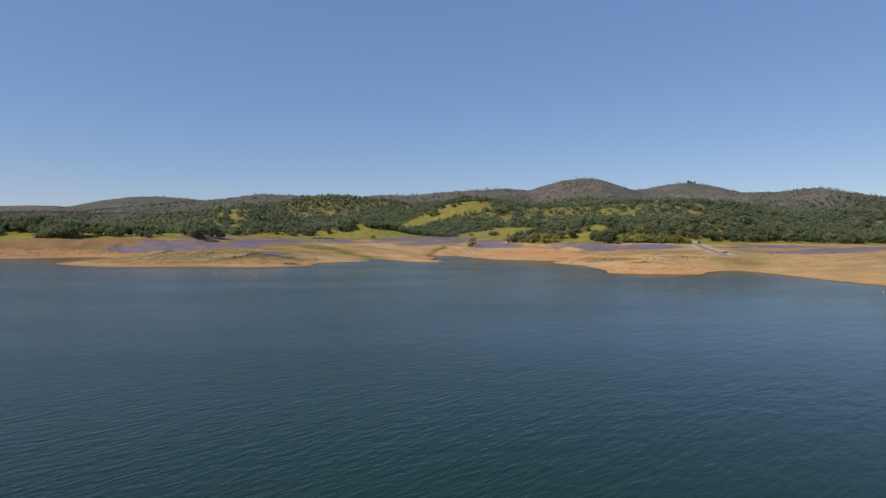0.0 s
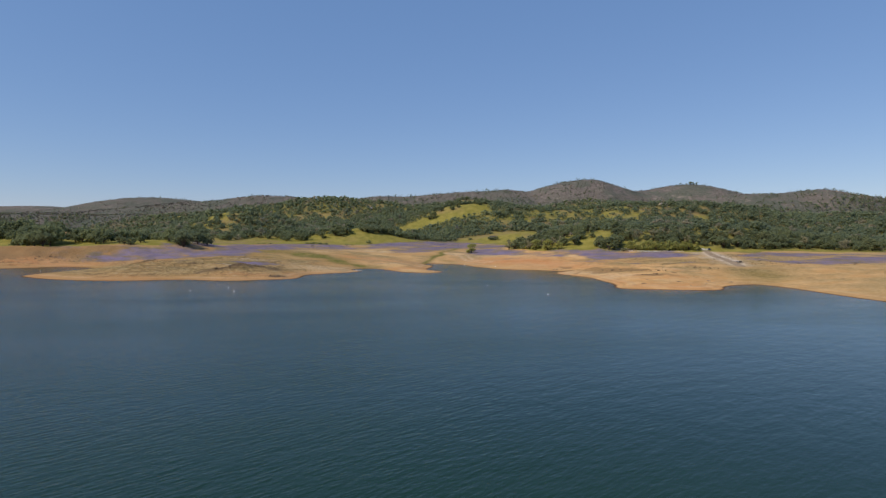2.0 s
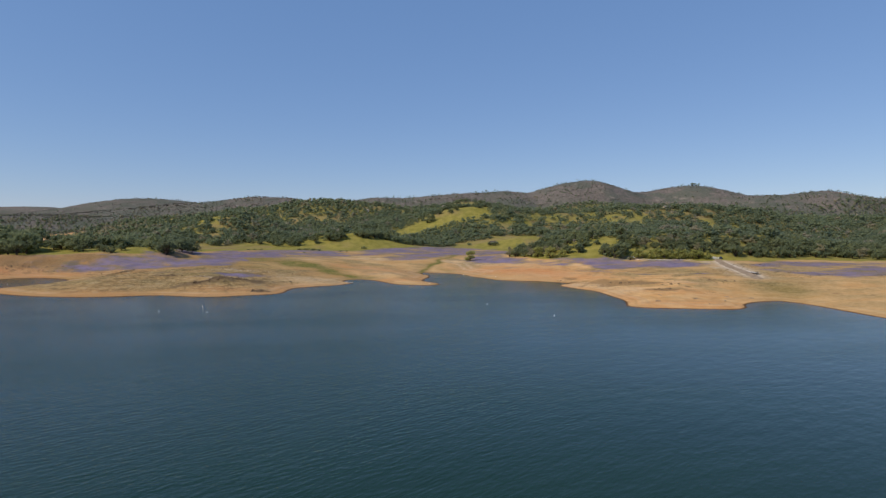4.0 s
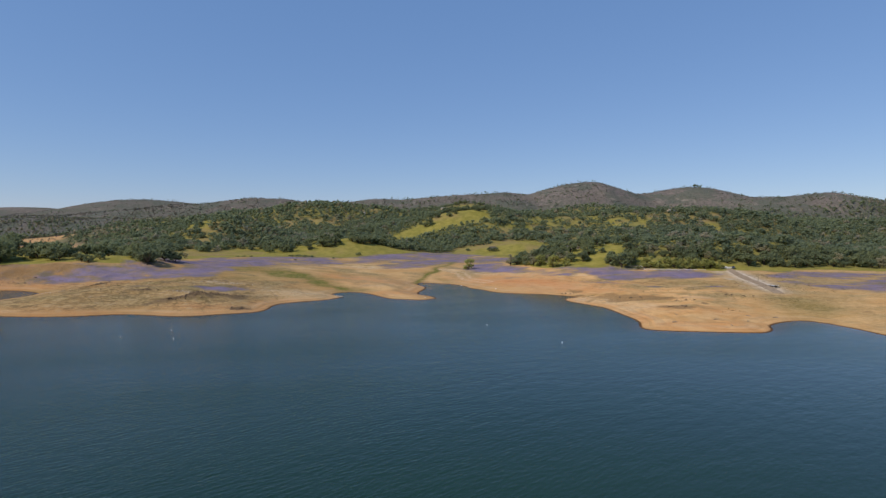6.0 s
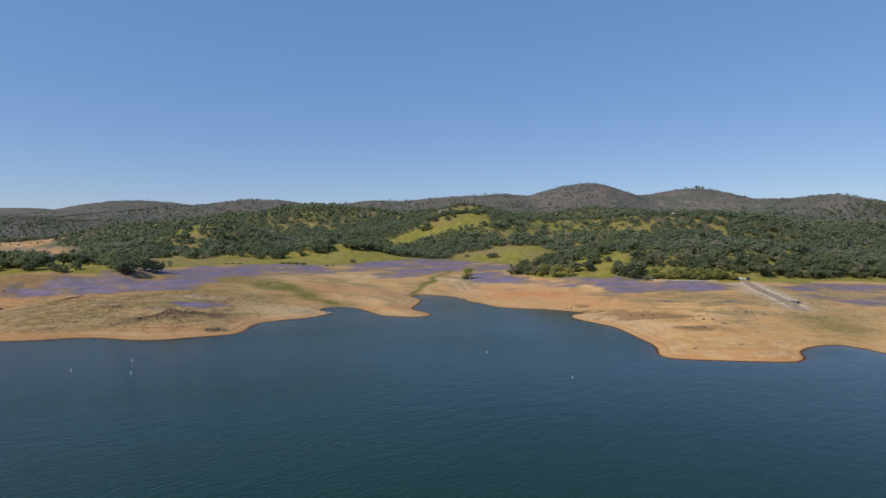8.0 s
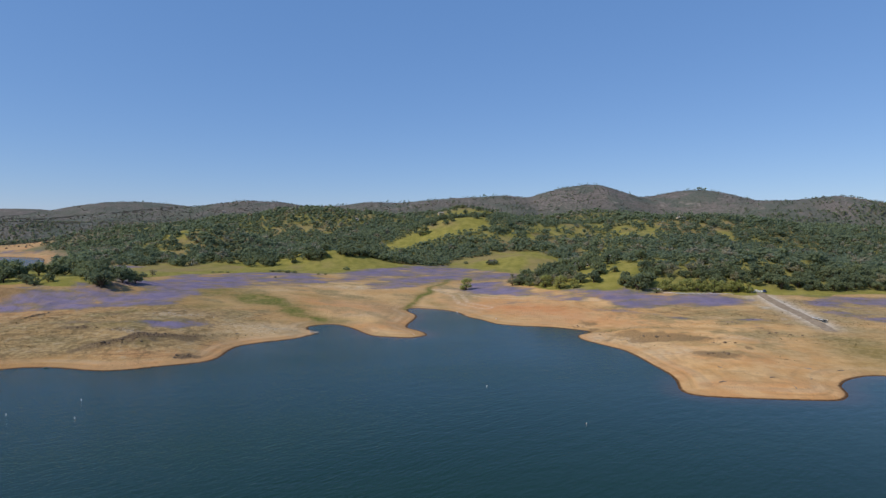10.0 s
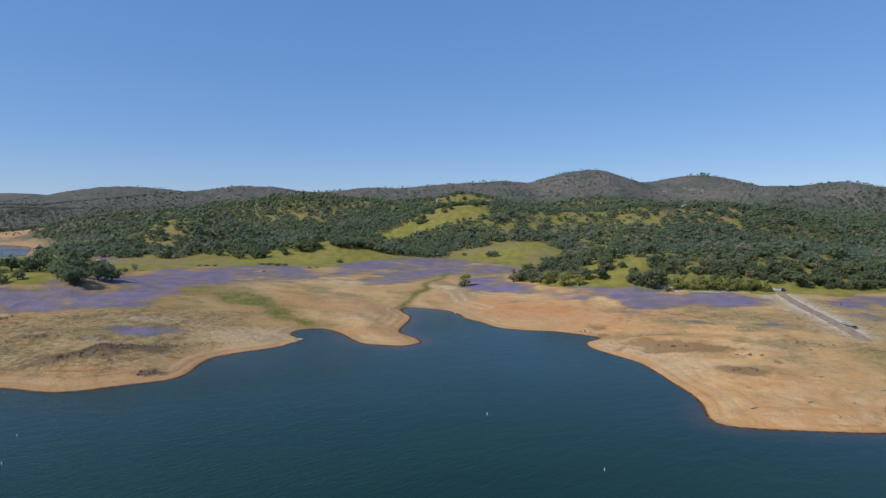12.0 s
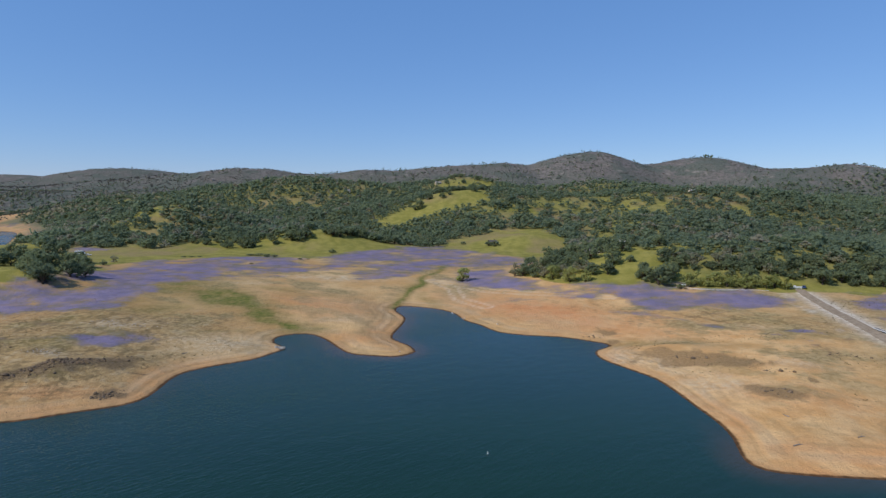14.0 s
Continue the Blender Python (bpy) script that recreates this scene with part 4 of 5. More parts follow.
for x, y, tall in [(146, 541, 5), (149, 526, 6.5), (187, 641, 8), (137, 543, 6), (130, 529, 6.5), (119, 541, 7), (165, 537, 8.5), (170, 528, 8), (172, 545, 9), (162, 518, 5), (185, 661, 8),
                   (168, 657, 9), (160, 580, 8), (168, 600, 9), (175, 570, 9)]:
    Tree.plant("oak", x, y, tall, "dark green oak on the grassy slope", group="oaks on the grassy slope", wide=1.0)
for x, y, tall in [(-209, 695, 7.5), (-155, 713, 8), (-132, 706, 8), (-112, 713, 8.5), (-171, 716, 7), (-98, 718, 10), (-91, 717, 9), (-86, 722, 10.5), (-95, 726, 9.5), (-68, 731, 8), (-62, 728, 9), (-56, 729, 8.5), (-50, 735, 8), (-130, 708, 8.5), (-137, 706, 8), (-150, 705, 8), (-46, 742, 9), (-38, 742, 9)]:
    Tree.plant("oak", x, y, tall, "dark rounded oak on the grassy knoll", group="oaks on the knoll", wide=1.1)
Tree.plant("oak", 823, 1884, 10, "lone oak on the crest of the bare ridge")


# ---- woods ----
def woods():
    """Oak woods on the hills: the front trees as things, all the rest joined."""
    rng = np.random.default_rng(5)
    gx, gy = np.meshgrid(np.arange(-1500, 1500, 7.0), np.arange(480, 2300, 7.0))
    x, y = (gx + rng.uniform(-3.2, 3.2, gx.shape)).ravel(), (gy + rng.uniform(-3.2, 3.2, gx.shape)).ravel()
    seen = np.abs(x - 18) < 0.80 * (y - 0) + 40
    x, y = x[seen], y[seen]
    d = inland(x, y)
    dense = np.maximum(wooded(x, y), 0.36 * smooth(1300, 1450, y) * (1 - smooth(1600, 1840, y + 90 * ripple(x, y, 130, 63) + 230 * smooth(650, 850, x))) * smooth(-0.25, 0.25, rough(x, y, 70, 65)))
    scrubby = (0.12 + 1.0 * smooth(1900, 1560, y) + 0.1 * smooth(-100, -400, x)) * smooth(1450, 1560, y) * smooth(2300, 1900, y) * smooth(-0.15, 0.25, rough(x, y, 55, 67))
    dense = np.maximum(dense, 0.55 * scrubby) * np.where((x < -300) & (y > 800), smooth(28, 40, d), smooth(40, 70, d))
    keep = rng.uniform(0, 1, len(x)) < dense * (1 - thinned(x, y)) * np.where(y > 1150, 0.75, 1)
    x, y = x[keep], y[keep]
    z = height(x, y)
    tall = rng.triangular(3.0, 6.4, 12.0, len(x)) * (1 + 0.15 * ripple(x, y, 60, 90))
    tall = np.where(y > 1350, tall * 0.95, tall) * np.where(y > 1600, 0.62, 1) * np.where((x > 170) & (y < 640), 0.95, 1)
    tint = np.clip(rng.uniform(0, 1, len(x)) * 0.7 + 0.3 * (ripple(x, y, 70, 91) * 0.5 + 0.5), 0, 1)
    tint = tint * (1 - 0.45 * smooth(200, 330, x) * smooth(1000, 850, y))
    # grey-brown trees; the last term pales far western ones to stand in for haze
    pale = rng.uniform(0, 1, len(x)) < 0.07 * (1 + ripple(x, y, 50, 92)) + 0.22 * blob(x, y, 225, 560, 50, 35) + 0.2 * blob(x, y, 300, 780, 60, 50) + 0.25 * blob(x, y, -480, 1010, 60, 70) + 0.12 * (y > 1500) + 0.3 * smooth(-380, -500, x) * smooth(1080, 1200, y)
    front = (y < 545) & (x > 120) & (x < 420)
    for k in np.nonzero(front)[0][:145]:
        kind = "bare" if pale[k] else "oak"
        Tree.plant(kind, x[k], y[k], tall[k] * 1.05, OAK if kind == "oak" else PALE_OAK, group="oaks at the wood's edge", wide=1.02)
    planted = np.nonzero(front)[0][:145]
    rest = np.ones(len(x), bool)
    rest[planted] = False
    for name, low, high, boughs, base, core, room, leaves, leaf in (("woodland", 0, 760, 6, ICO, 0.175, 0.20, 18, 0.14), ("hillside_woodland", 760, 1100, 4, OCTA, 0.235, 0.245, 10, 0.19),
                                                                   ("upper_woodland", 1100, 9999, 2, OCTA, 0.31, 0.28, 5, 0.27)):
        shapes = []
        for k in range(12):
            r = np.random.default_rng(100 + k)
            pieces = crown_pieces(r, heads_of(r, boughs, r.uniform(0.34, 0.46), r.uniform(0.14, 0.26), r.uniform(0.64, 0.76)), base, 1, core, room, leaves, leaf)
            pieces.append(limb((0, 0, -0.1), (0, 0, 0.45), 0.05, 0.03, 3))
            shapes.append(gather(pieces))
        vs, fs, ts, at = [], [], [], 0
        for k in np.nonzero(rest & (y >= low) & (y < high))[0]:
            v, f = shapes[rng.integers(12)]
            a = rng.uniform(0, 6.283)
            spread_ = rng.uniform(1.0, 1.35)
            c, s = math.cos(a) * tall[k] * spread_, math.sin(a) * tall[k] * spread_
            vs.append(np.stack([v[:, 0] * c - v[:, 1] * s + x[k], v[:, 0] * s + v[:, 1] * c + y[k], v[:, 2] * tall[k] * rng.uniform(0.8, 1.05) + z[k]], -1))
            fs.append(f + at), ts.append(np.full(len(v), 0.97 if pale[k] else tint[k] * 0.85))
            at += len(v)
        me = raw(name, np.concatenate(vs), np.concatenate(fs), M_OAK, np.concatenate(ts), True)
        tagged(new(name, me), "dense dark green oak woodland with grey-brown trees among it", "woodland", kind="stuff")


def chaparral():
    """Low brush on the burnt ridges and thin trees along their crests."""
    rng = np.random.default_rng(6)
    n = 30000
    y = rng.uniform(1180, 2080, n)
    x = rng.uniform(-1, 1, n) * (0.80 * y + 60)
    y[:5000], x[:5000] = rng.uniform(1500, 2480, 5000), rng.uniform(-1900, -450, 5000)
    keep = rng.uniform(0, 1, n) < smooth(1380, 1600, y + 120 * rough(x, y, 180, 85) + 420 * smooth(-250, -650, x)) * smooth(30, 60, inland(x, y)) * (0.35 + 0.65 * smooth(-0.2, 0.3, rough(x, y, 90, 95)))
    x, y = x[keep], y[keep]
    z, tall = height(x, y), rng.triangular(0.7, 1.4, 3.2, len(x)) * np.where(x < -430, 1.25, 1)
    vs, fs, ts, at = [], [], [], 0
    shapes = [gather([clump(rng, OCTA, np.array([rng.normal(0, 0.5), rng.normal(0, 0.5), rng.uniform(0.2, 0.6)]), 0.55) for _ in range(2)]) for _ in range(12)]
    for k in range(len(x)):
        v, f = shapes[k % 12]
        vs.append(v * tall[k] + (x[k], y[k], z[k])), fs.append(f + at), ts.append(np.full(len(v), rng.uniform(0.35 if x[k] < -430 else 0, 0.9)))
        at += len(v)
    tagged(new("chaparral", raw("chaparral", np.concatenate(vs), np.concatenate(fs), M_HAZED_BRUSH, np.concatenate(ts))), "sparse grey-brown brush on burnt ridges, paled to stand in for haze", "brush", kind="stuff")
    vs, fs, ts, at = [], [], [], 0
    for line, where in ((MAIN_CREST, 1880), (EAST_CREST, 1690), (WEST_CREST, 1980), (FAR_WEST_CREST, 2450)):
        lo, hi = line[1][0], line[-2][0]
        cx = rng.uniform(lo, hi, int((hi - lo) / 7))
        cx = cx[ripple(cx, cx * 0 + where, 45, 97) + rng.uniform(-0.5, 0.3, len(cx)) > -0.05]
        cy = where + 40 * ripple(cx, 0 * cx, 330, 5) + rng.uniform(-25, 12, len(cx))
        for tx, ty, tz in zip(cx, cy, height(cx, cy)):
            pieces = [limb((0, 0, -0.1), (0, 0, 0.6), 0.03, 0.015, 3)]
            pieces += crown_pieces(rng, [np.array([rng.normal(0, 0.14), rng.normal(0, 0.14), h]) for h in (0.35, 0.55, 0.75)], OCTA, 1, rng.uniform(0.15, 0.24), 0.2, 5, 0.16)
            v, f = gather(pieces)
            vs.append(v * rng.triangular(2.2, 4.0, 9.5) + (tx, ty, tz)), fs.append(f + at), ts.append(np.full(len(v), rng.uniform(0, 0.8)))
            at += len(v)
    tagged(new("ridge_trees", raw("ridge_trees", np.concatenate(vs), np.concatenate(fs), M_OAK, np.concatenate(ts))), "thin scattered trees along the ridge crests", "trees", kind="stuff")


woods()
chaparral()


# ---- things on the water and the shore ----
def buoy(x, y, z=-0.12, lean=4, label="white can buoy with an orange band floating on the lake"):
    ob = thing("buoy", label, "buoy", pose(x, y, z, lean, -lean * 0.6, 40 * x), "marker buoys")
    part("float", lathe([(0.15, -0.35), (0.2, -0.3), (0.2, 0.1), (0.14, 0.16)]), M_WHITE, ob)
    part("column", lathe([(0.125, 0.16), (0.125, 0.55), (0.125, 0.78)]), M_WHITE, ob)
    part("band", lathe([(0.13, 0.52), (0.13, 0.64)]), M_ORANGE, ob, "orange band")
    part("cap", lathe([(0.125, 0.78), (0.1, 0.84), (0.04, 0.87)]), M_WHITE, ob)
    part("lifting_eye", lathe([(0.03, 0.87), (0.04, 0.91), (0.02, 0.94)], 8), M_STEEL, ob, "steel lifting eye")
    ob.scale = (0.76, 0.76, 0.76)
    return ob


for x, y in [(32.6, 312), (54, 274.8), (-84.2, 297), (-76.6, 280.1), (-95.8, 283.2), (163, 211), (-224, 391)]:
    buoy(x, y, lean=3 + (x * 3) % 5)
for x, y in [(33.5, 484), (53, 453), (8.6, 404)]:
    buoy(x, y, lie(x, y) + 0.25, 62, "white can buoy lying stranded on the bare shore")


def boulder_shapes(stone):
    out = []
    for k in range(6):
        rng = np.random.default_rng(300 + k)
        v, f = ICO
        v = v * rng.uniform(0.7, 1.15, (len(v), 1)) * np.array([1.0, 0.75, 0.55])
        out.append(raw("boulder", v, f, stone))
    return out


def rocks():
    """Boulders on the stony mounds: the larger ones singly, the small ones joined."""
    rng = np.random.default_rng(9)
    shapes, pale_shapes = boulder_shapes(M_ROCK), boulder_shapes(M_PALE_ROCK)
    spots = [(-99.5, 370, 16, 4.6, 42, 110), (-76, 352, 4, 2.4, 50, 14), (-181, 434, 6, 1.3, 60, 22), (-136, 391, 5, 3, 28, 8), (114, 386, 12, 3, -20, 4), (123, 347, 6, 4, -30, 4), (-262, 452, 50, 7, 12, 40),
             (92, 428, 5, 3, 0, 4), (131, 368, 7, 2, -30, 3), (170, 380, 10, 2, -20, 5)]
    heaps = {"dark": [], "pale": []}
    v0, f0 = ICO

    def strew(x, y, low, high, heap="dark"):
        for px, py, pz in zip(x, y, height(x, y)):
            if pz > 0.05:
                size = rng.uniform(low, high)
                heaps[heap].append((v0 * rng.uniform(0.6, 1.1, (len(v0), 1)) * size * np.array([1.2, 1, 0.6]) + (px, py, pz), f0))

    for cx, cy, rx, ry, turn, count in spots:
        c, s = math.cos(radians(turn)), math.sin(radians(turn))
        u, w = rng.normal(0, 0.55, (2, count * 9))
        x, y = cx + u * rx * c - w * ry * s, cy + u * rx * s + w * ry * c
        for k, (px, py, pz) in enumerate(zip(x[:count], y[:count], height(x[:count], y[:count]))):
            if pz > 0.05:
                size = rng.triangular(0.3, 0.4, 1.05) * (1.3 if k < 3 else 1)
                ob = new("boulder", shapes[k % 6])
                ob.matrix_basis = Matrix.LocRotScale((px, py, pz + 0.12 * size), Euler((rng.uniform(-0.3, 0.3), rng.uniform(-0.3, 0.3), rng.uniform(0, 6.28))), (size, size, size))
                tagged(ob, "dark brown weathered boulder on the bare shore", "boulder", "boulders on the stony mounds")
        strew(x[count:], y[count:], 0.12, 0.32)
    x, y = rng.uniform(-210, 0, 560), rng.uniform(296, 520, 560)
    keep = (inland(x, y) > 3) & (rough(x, y, 30, 99) > 0)
    strew(x[keep], y[keep], 0.12, 0.3)
    tagged(new("stones", raw("stones", *gather(heaps["dark"]), M_ROCK)), "scattered small dark stones on the bare shore", "stones", kind="stuff")
    for cx, cy, rx, ry, count, low, high in ((-110, 428, 14, 7, 200, 0.1, 0.28), (-113, 385, 8, 3, 70, 0.1, 0.25), (-38.8, 411.8, 1.7, 1.3, 60, 0.12, 0.4), (38, 470, 2.5, 1.5, 26, 0.1, 0.3), (-200, 418, 8, 4, 70, 0.12, 0.3), (15, 404, 2.5, 1.0, 24, 0.1, 0.25)):
        u, w = rng.normal(0, 0.6, (2, count))
        strew(cx + u * rx, cy + w * ry, low, high, "pale")
    tagged(new("pale_stones", raw("pale_stones", *gather(heaps["pale"]), M_PALE_ROCK)), "scattered pale grey stones on the bare shore", "stones", kind="stuff")
    for k in range(9):
        x, y, size = -38.6 + 1.5 * math.sin(k * 2.4), 411.6 + 1.2 * math.cos(k * 2.4), 0.5 + 0.16 * (k % 4)
        ob = new("boulder", pale_shapes[k % 6])
        ob.matrix_basis = Matrix.LocRotScale((x, y, max(lie(x, y), 0) + 0.1), Euler((0.2 * k, 0.1 * k, k)), (size, size, size))
        tagged(ob, "pale grey boulder at the tip of the spit", "boulder", "boulders at the spit's tip")


rocks()


def scrub():
    """Low dry weeds on the bare shore."""
    rng = np.random.default_rng(12)
    x, y = np.concatenate([rng.uniform(90, 270, 5200), rng.uniform(-270, -55, 5200)]), np.concatenate([rng.uniform(325, 490, 5200), rng.uniform(345, 500, 5200)])
    keep = (inland(x, y) > 9) & (y < np.where(x < 0, 440, 470)) & (rough(x * 0.6, y * 1.4, 22, 101) > 0.08 + 0.18 * rng.uniform(0, 1, len(x)))
    x, y = x[keep], y[keep]
    shapes = [gather([clump(rng, OCTA, np.array([rng.normal(0, 0.6), rng.normal(0, 0.6), 0.3]), 0.5, 0.6) for _ in range(2)]) for _ in range(10)]
    at, vs, fs, ts = 0, [], [], []
    for k, z in enumerate(height(x, y)):
        v, f = shapes[k % 10]
        vs.append(v * rng.uniform(0.15, 0.5) + (x[k], y[k], z)), fs.append(f + at), ts.append(np.full(len(v), rng.uniform(0, 0.9)))
        at += len(v)
    tagged(new("dry_scrub", raw("dry_scrub", np.concatenate(vs), np.concatenate(fs), M_WEED, np.concatenate(ts))), "sparse low dry weeds on the bare shore", "weeds", kind="stuff")


M_WEED = leaf_material("dry_weeds", (0.14, 0.115, 0.05), (0.25, 0.20, 0.095), (0.30, 0.24, 0.13))
scrub()


def lupins():
    """Clumps of flowering lupins standing above the fields."""
    rng = np.random.default_rng(14)
    x, y = rng.uniform(-262, 420, 150000), rng.uniform(400, 720, 150000)
    d = inland(x, y)
    bloom = covers(x, y, height(x, y, d), d)[0][:, 1]
    keep = np.nonzero(rng.uniform(0.35, 1.3, len(x)) < bloom * (1 + 0.5 * rough(x * 0.5, y, 9, 103)))[0][:13000]
    shapes = [clump(rng, OCTA, np.array([0, 0, 0.3]), 1.0, 0.55) for _ in range(12)]
    at, vs, fs, ts = 0, [], [], []
    for k, z in zip(keep, height(x[keep], y[keep])):
        v, f = shapes[k % 12]
        vs.append(v * rng.uniform(0.08, 0.2) + (x[k], y[k], z)), fs.append(f + at), ts.append(np.full(len(v), rng.uniform(0.2, 0.95)))
        at += len(v)
    tagged(new("lupins", raw("lupins", np.concatenate(vs), np.concatenate(fs), M_LUPIN, np.concatenate(ts))), "flowering violet-blue lupins covering the fields above the shore", "flowers", kind="stuff")


M_LUPIN = leaf_material("lupin_flowers", (0.165, 0.143, 0.26), (0.22, 0.188, 0.32), (0.18, 0.165, 0.11))
lupins()


def outcrop(x, y, size, turn):
    bm = bmesh.new()
    rng = np.random.default_rng(int(x))
    for k in range(5):
        m = Matrix.Translation((rng.normal(0, 0.5), rng.normal(0, 0.25), 0.1)) @ Matrix.Rotation(rng.uniform(0, 3), 4, "Z") @ Matrix.Diagonal((0.7, 0.4, rng.uniform(0.2, 0.45), 1))
        bmesh.ops.create_icosphere(bm, subdivisions=1, radius=1, matrix=m)
    for v in bm.verts:
        v.co *= rng.uniform(0.85, 1.12)
    me = bpy.data.meshes.new("rock_outcrop")
    bm.to_mesh(me)
    bm.free()
    me.materials.append(M_PALE_ROCK)
    ob = new("rock_outcrop", me)
    ob.matrix_basis = pose(x, y, lie(x, y), 0, 0, turn) @ Matrix.Scale(size, 4)
    tagged(ob, "pale weathered rock outcrop on the burnt ridge", "rock", "outcrops on the ridge")


for x, y, size, turn in [(1124, 1652, 4.5, 10), (1102, 1658, 3.0, 40), (1150, 1640, 3.6, -20), (1180, 1648, 2.8, 15), (1090, 1640, 2.4, 70), (1165, 1625, 2.6, 30)]:
    outcrop(x, y, size, turn)


def driftwood(x, y, length, turn):
    ob = thing("driftwood", "bleached grey driftwood log on the bare shore", "driftwood", pose(x, y, lie(x, y) + 0.1, 0, 0, turn), "driftwood")
    wood = plain_bark
    part("log", raw("log", *gather([limb((-length / 2, 0, 0), (0, 0.1, 0.04), 0.16, 0.14, 7), limb((0, 0.1, 0.04), (length / 2, -0.1, 0.0), 0.14, 0.07, 7)]), wood), None, ob)
    part("branch", raw("branch", *limb((length * 0.1, 0, 0.05), (length * 0.3, 0.7, 0.45), 0.07, 0.02, 5), wood), None, ob)


plain_bark = plain_material("driftwood_grey", (0.20, 0.16, 0.12), (0.34, 0.29, 0.23), 3, 0.9, 0.1)
for x, y, length, turn in [(108, 312, 3.0, 20), (128, 306, 2.4, 70), (160, 331, 2.6, 10), (141, 318, 2.2, 50), (116, 330, 2.0, 110), (-118, 338, 2.6, 15), (-70, 396, 2.2, 60), (-37.5, 409.5, 2.8, 35), (126, 315, 2.2, 15), (148, 331, 2.4, 140)]:
    driftwood(x, y, length, turn)


# ---- boat ramp, dock and gate ----
RAMP = [(221.5, 491), (214, 462), (206, 431), (199, 403), (192.5, 383)]


def ramp():
    line = curve(RAMP, 3)
    way = np.gradient(line, axis=0)
    way /= np.linalg.norm(way, axis=1)[:, None]
    side = np.stack([-way[:, 1], way[:, 0]], -1)
    across = np.linspace(-2.5, 2.5, 7)
    p = line[:, None] + across[None, :, None] * side[:, None]
    z = height(p[..., 0], p[..., 1]) + 0.12
    z = np.maximum(z, z.mean(1)[:, None] - 0.02)
    top = np.concatenate([p, z[..., None]], -1)
    n, m = z.shape
    index = np.arange(n * m).reshape(n, m)
    faces = np.stack([index[:-1, :-1], index[:-1, 1:], index[1:, 1:], index[1:, :-1]], -1).reshape(-1, 4)
    v = top.reshape(-1, 3)
    under = v - (0, 0, 0.5)
    rim = np.concatenate([index[0], index[1:, -1], index[-1, ::-1][1:], index[::-1, 0][1:-1]])
    walls = np.stack([rim, np.roll(rim, -1), np.roll(rim, -1) + n * m, rim + n * m], -1)
    me = raw("boat_ramp", np.concatenate([v, under]), np.concatenate([faces, walls]), M_CONCRETE)
    tagged(new("road", me), "worn tan-grey concrete boat ramp running down the bare shore", "boat ramp", kind="structure")


ramp()


def dock(x, y, turn):
    ob = thing("floating_dock", "grey timber courtesy dock stranded on the boat ramp", "dock", pose(x, y, lie(x, y) + 0.32, -2.5, 0, turn))
    for k in range(14):
        part("plank", boxes((-0.9, -7 + k, 0.5, 0.9, -6.04 + k, 0.56)), M_TIMBER, ob)
    for s in (-1, 1):
        part("edge_beam", boxes((s * 0.95 - 0.06, -7, 0.34, s * 0.95 + 0.06, 7, 0.6)), M_PALE, ob, "white edge beam")
    for k in range(4):
        part("float", boxes((-0.8, -6.6 + 3.5 * k, 0.0, 0.8, -4.4 + 3.5 * k, 0.45), bevel=0.06), M_RUBBER, ob, "dark float")
    for k in range(3):
        part("cleat", boxes((0.74, -5 + 5 * k, 0.56, 0.82, -4.7 + 5 * k, 0.66)), M_STEEL, ob)


dock(204.2, 409, -14.5)


def gate(x, y):
    ob = thing("gate", "white board gate at the head of the boat ramp", "gate", pose(x, y, lie(x, y), 0, 0, -6))
    for k in range(4):
        part("post", boxes((-3.9 + 2.5 * k, -0.09, -0.3, -3.72 + 2.5 * k, 0.09, 1.5)), M_PALE, ob)
    for k in range(3):
        part("board", boxes((-3.9, -0.13, 0.35 + 0.4 * k, 3.9, -0.09, 0.6 + 0.4 * k)), M_PALE, ob)
    part("sign", boxes((-0.6, -0.16, 1.2, 0.6, -0.13, 1.9), bevel=0.02), M_PALE, ob, "white notice board")


gate(219.5, 492.5)


def fence(x, y, length, turn, label):
    ob = thing("fence", label, "fence", pose(x, y, lie(x, y), 0, 0, turn))
    n = int(length / 3)
    for k in range(n + 1):
        part("post", boxes((k * 3 - 0.08, -0.08, -1.0, k * 3 + 0.08, 0.08, 1.1)), M_TIMBER, ob)
    for z in (0.45, 0.9):
        part("rail", boxes((0, -0.12, z, n * 3, -0.08, z + 0.14)), M_PALE, ob, "pale rail")


fence(163, 497.5, 42, -9, "pale rail fence below the row of willows")
fence(118, 570, 18, 6, "pale guard rail along a track on the slope")


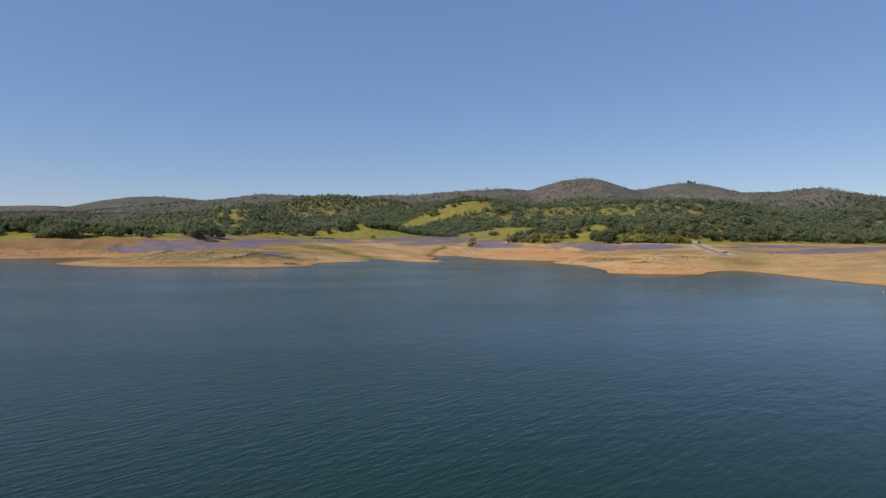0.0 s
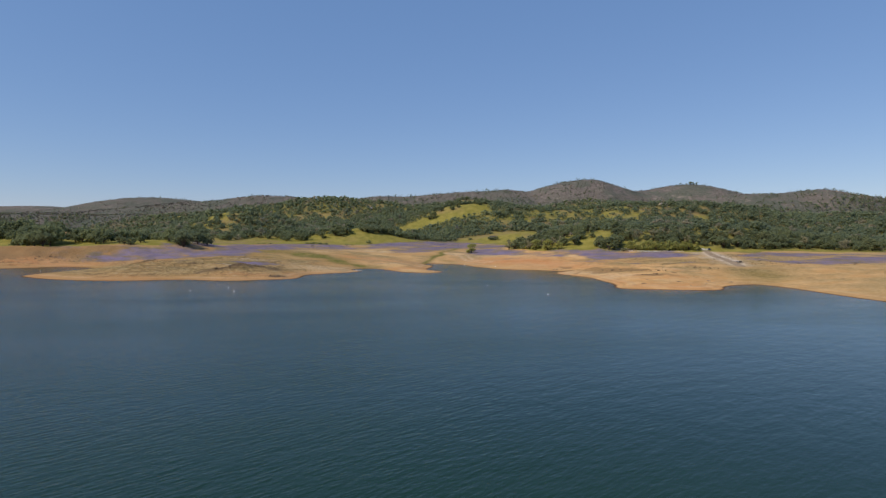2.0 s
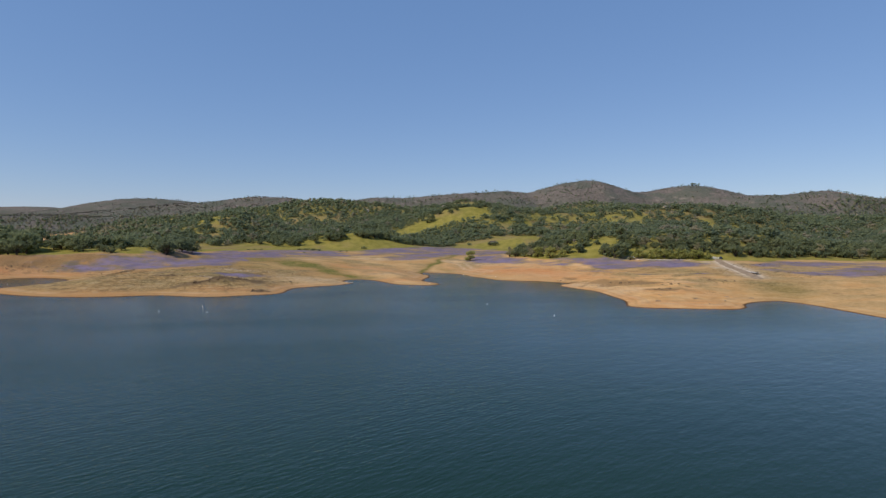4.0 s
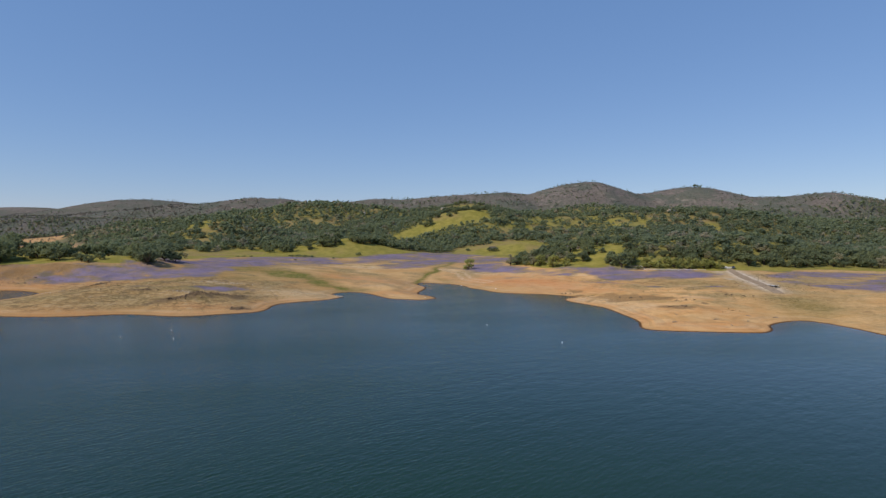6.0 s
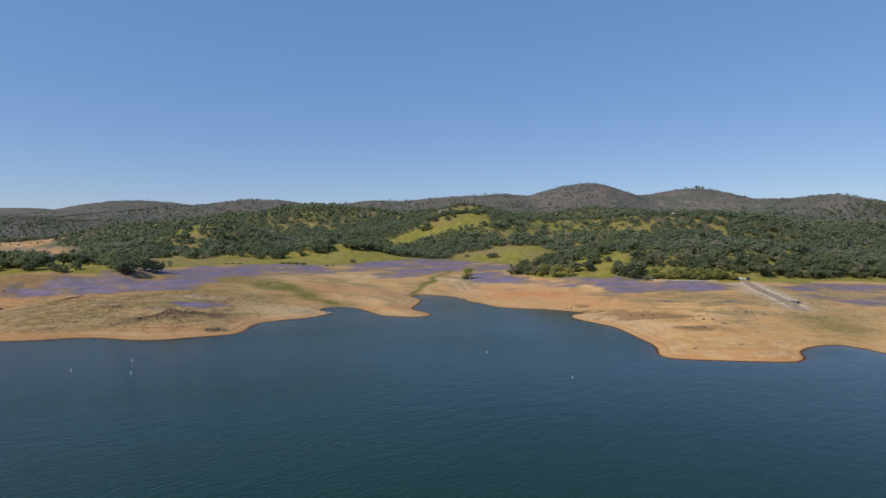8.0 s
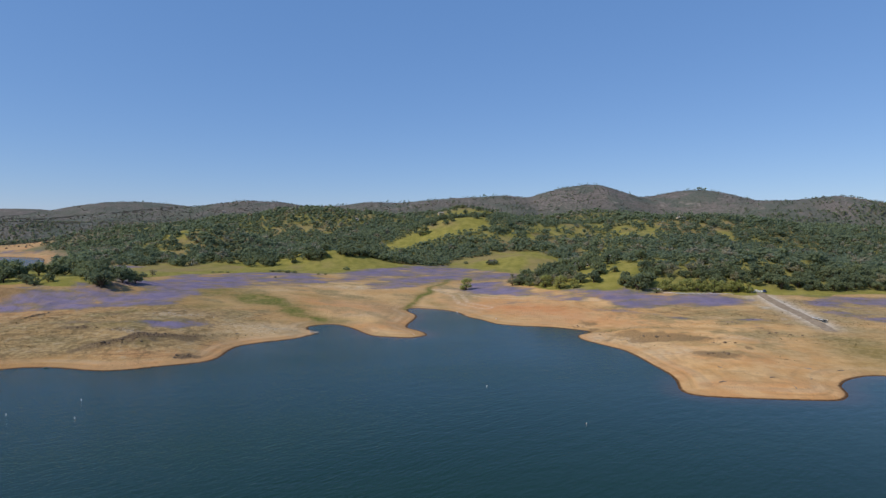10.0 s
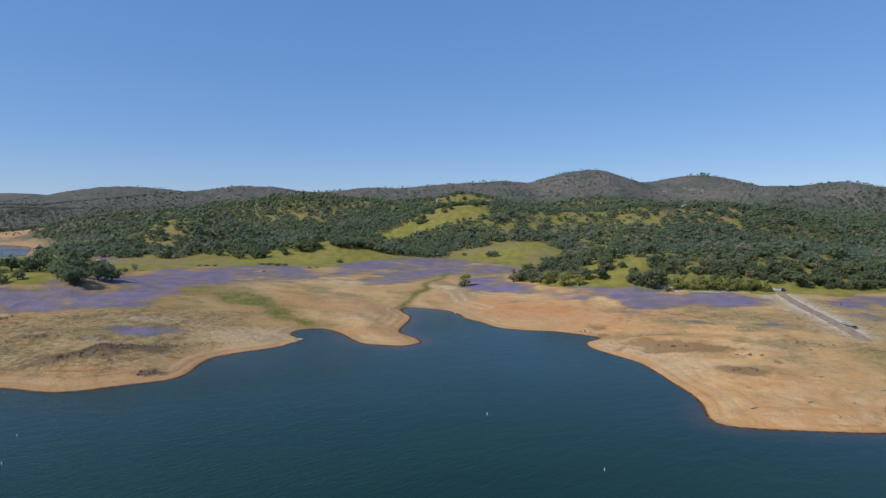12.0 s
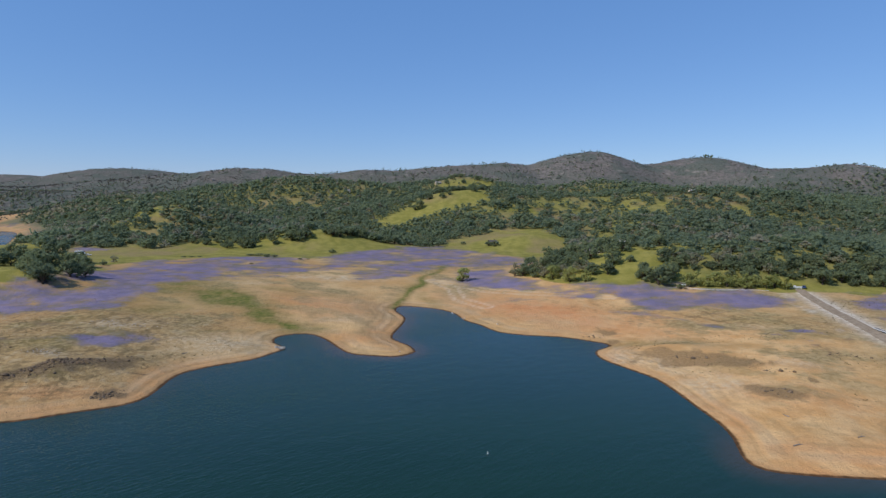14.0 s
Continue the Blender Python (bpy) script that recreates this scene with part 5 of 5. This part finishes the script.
# ---- vehicles and houses ----
def car(x, y, turn, paint, label, van=False):
    ob = thing("camper_van" if van else "car", label, "vehicle", pose(x, y, lie(x, y), 0, 0, turn))
    if van:
        part("body", boxes((-3.0, -1.1, 0.45, 3.0, 1.1, 2.9), bevel=0.18), paint, ob)
        part("cab", boxes((2.6, -1.0, 0.45, 4.2, 1.0, 1.7), bevel=0.2), paint, ob)
        part("windscreen", boxes((3.0, -0.85, 1.7, 3.5, 0.85, 2.2), bevel=0.1), M_GLASS, ob, "dark windscreen")
        for k in range(3):
            part("side_window", boxes((-2.3 + 1.7 * k, -1.13, 1.6, -1.2 + 1.7 * k, -1.08, 2.2)), M_GLASS, ob, "dark side window")
        axles, r = (-1.9, 3.2), 0.42
    else:
        part("body", boxes((-2.2, -0.9, 0.35, 2.2, 0.9, 0.95), bevel=0.15), paint, ob)
        part("cabin", boxes((-1.5, -0.78, 0.9, 0.9, 0.78, 1.5), bevel=0.22), M_GLASS, ob, "dark glazed cabin")
        part("roof", boxes((-1.25, -0.7, 1.47, 0.6, 0.7, 1.54), bevel=0.03), paint, ob)
        for s in (-0.6, 0.6):
            part("headlight", boxes((2.16, s - 0.2, 0.62, 2.23, s + 0.2, 0.8)), M_PALE, ob, "clear headlight")
        axles, r = (-1.35, 1.4), 0.33
    for ax in axles:
        for s in (-1, 1):
            bm = lathe([(r, -0.11), (r, 0.11)], 14)
            bmesh.ops.transform(bm, matrix=Matrix.Translation((ax, s * (1.02 if van else 0.84), r)) @ Matrix.Rotation(radians(90), 4, "X"), verts=bm.verts)
            wheel = part("wheel", bm, M_RUBBER, ob, "black tyre")
            bm = lathe([(r * 0.55, -0.125), (r * 0.55, 0.125)], 10)
            bmesh.ops.transform(bm, matrix=Matrix.Translation((ax, s * (1.02 if van else 0.84), r)) @ Matrix.Rotation(radians(90), 4, "X"), verts=bm.verts)
            part("rim", bm, M_STEEL, wheel)
    return ob


car(-248, 655, 8, M_PALE, "white camper van parked on the grass behind the grove", True)
car(-237, 647, 15, M_PALE, "white car parked on the grass behind the grove")
car(164, 503.5, -8, M_PALE, "white car parked under the willows")
car(215.5, 496.5, 20, M_PALE, "white car parked behind the ramp's gate")
car(225.5, 493.5, 60, M_BLUECAR, "dark car parked beside the ramp's gate")


def house(x, y, turn, w, deep, tall, wall, roof, label):
    """A gabled house with eaves, chimney, door and windows."""
    ob = thing("house", label, "house", pose(x, y, lie(x, y) - 0.3, 0, 0, turn))
    bm = boxes((-w / 2, -deep / 2, 0, w / 2, deep / 2, tall))
    a, b = [[bm.verts.new((s * w / 2, t, z)) for t, z in ((-deep / 2, tall), (deep / 2, tall), (0, tall + deep * 0.24))] for s in (-1, 1)]
    bm.faces.new(a), bm.faces.new(b[::-1])
    part("wall", bm, wall, ob)
    for s in (-1, 1):
        bm = bmesh.new()
        e, g = w / 2 + 0.5, deep / 2 + 0.5
        drop = 0.48 * 0.5
        lo = [(-e, s * g, tall - drop), (e, s * g, tall - drop), (e, 0, tall + deep * 0.24), (-e, 0, tall + deep * 0.24)]
        v = [bm.verts.new(p) for p in lo] + [bm.verts.new((p[0], p[1], p[2] + 0.2)) for p in lo]
        for f in ((0, 1, 2, 3), (7, 6, 5, 4), (0, 4, 5, 1), (1, 5, 6, 2), (2, 6, 7, 3), (3, 7, 4, 0)):
            bm.faces.new([v[k] for k in f])
        bmesh.ops.recalc_face_normals(bm, faces=bm.faces)
        part("roof", bm, roof, ob)
    part("chimney", boxes((w * 0.2, 0.4, tall + 0.6, w * 0.2 + 0.7, 1.1, tall + deep * 0.24 + 0.8)), M_ROCK, ob, "stone chimney")
    part("door", boxes((-0.5, -deep / 2 - 0.05, 0.3, 0.5, -deep / 2 + 0.02, 2.35)), M_TIMBER, ob, "timber door")
    for k in (-0.33, -0.18, 0.2, 0.36):
        window = part("window", boxes((k * w - 0.6, -deep / 2 - 0.04, 1.2, k * w + 0.6, -deep / 2 + 0.02, 2.3)), M_GLASS, ob, "dark window pane")
        part("window_frame", boxes((k * w - 0.7, -deep / 2 - 0.06, 1.1, k * w + 0.7, -deep / 2 - 0.03, 1.2), (k * w - 0.7, -deep / 2 - 0.06, 2.3, k * w + 0.7, -deep / 2 - 0.03, 2.4)), M_PALE, window)
    return ob


house(83, 727, 10, 7, 5, 2.4, M_TAN, M_DARKROOF, "small tan barn with a dark roof on the meadow")
house(374, 962, 12, 12, 7, 3.0, M_TAN, M_ROOF, "long tan house with a pale roof among hillside oaks")
house(-94, 1126, -10, 5.5, 5, 3.0, M_PALE, M_ROOF, "white farmhouse among the oaks of the upper hill")
house(53, 1404, 15, 11, 8, 4, M_TAN, M_ROOF, "pale roofed house at the edge of the upper meadow")
house(-525, 1801, 20, 7, 6, 3.5, M_TAN, M_ROOF, "tan house high on the brushy ridge")
house(134, 580, -4, 15, 6, 2.6, M_TAN, M_ROOF, "long low tan house with a pale grey roof on the slope")
house(160, 593, -15, 7, 6, 3.2, M_TAN, M_ROOF, "tan cabin with a pale roof on the wooded slope")
house(256, 505, 5, 4.5, 3.5, 2.3, M_TAN, M_ROOF, "small tan shed at the edge of the woods")
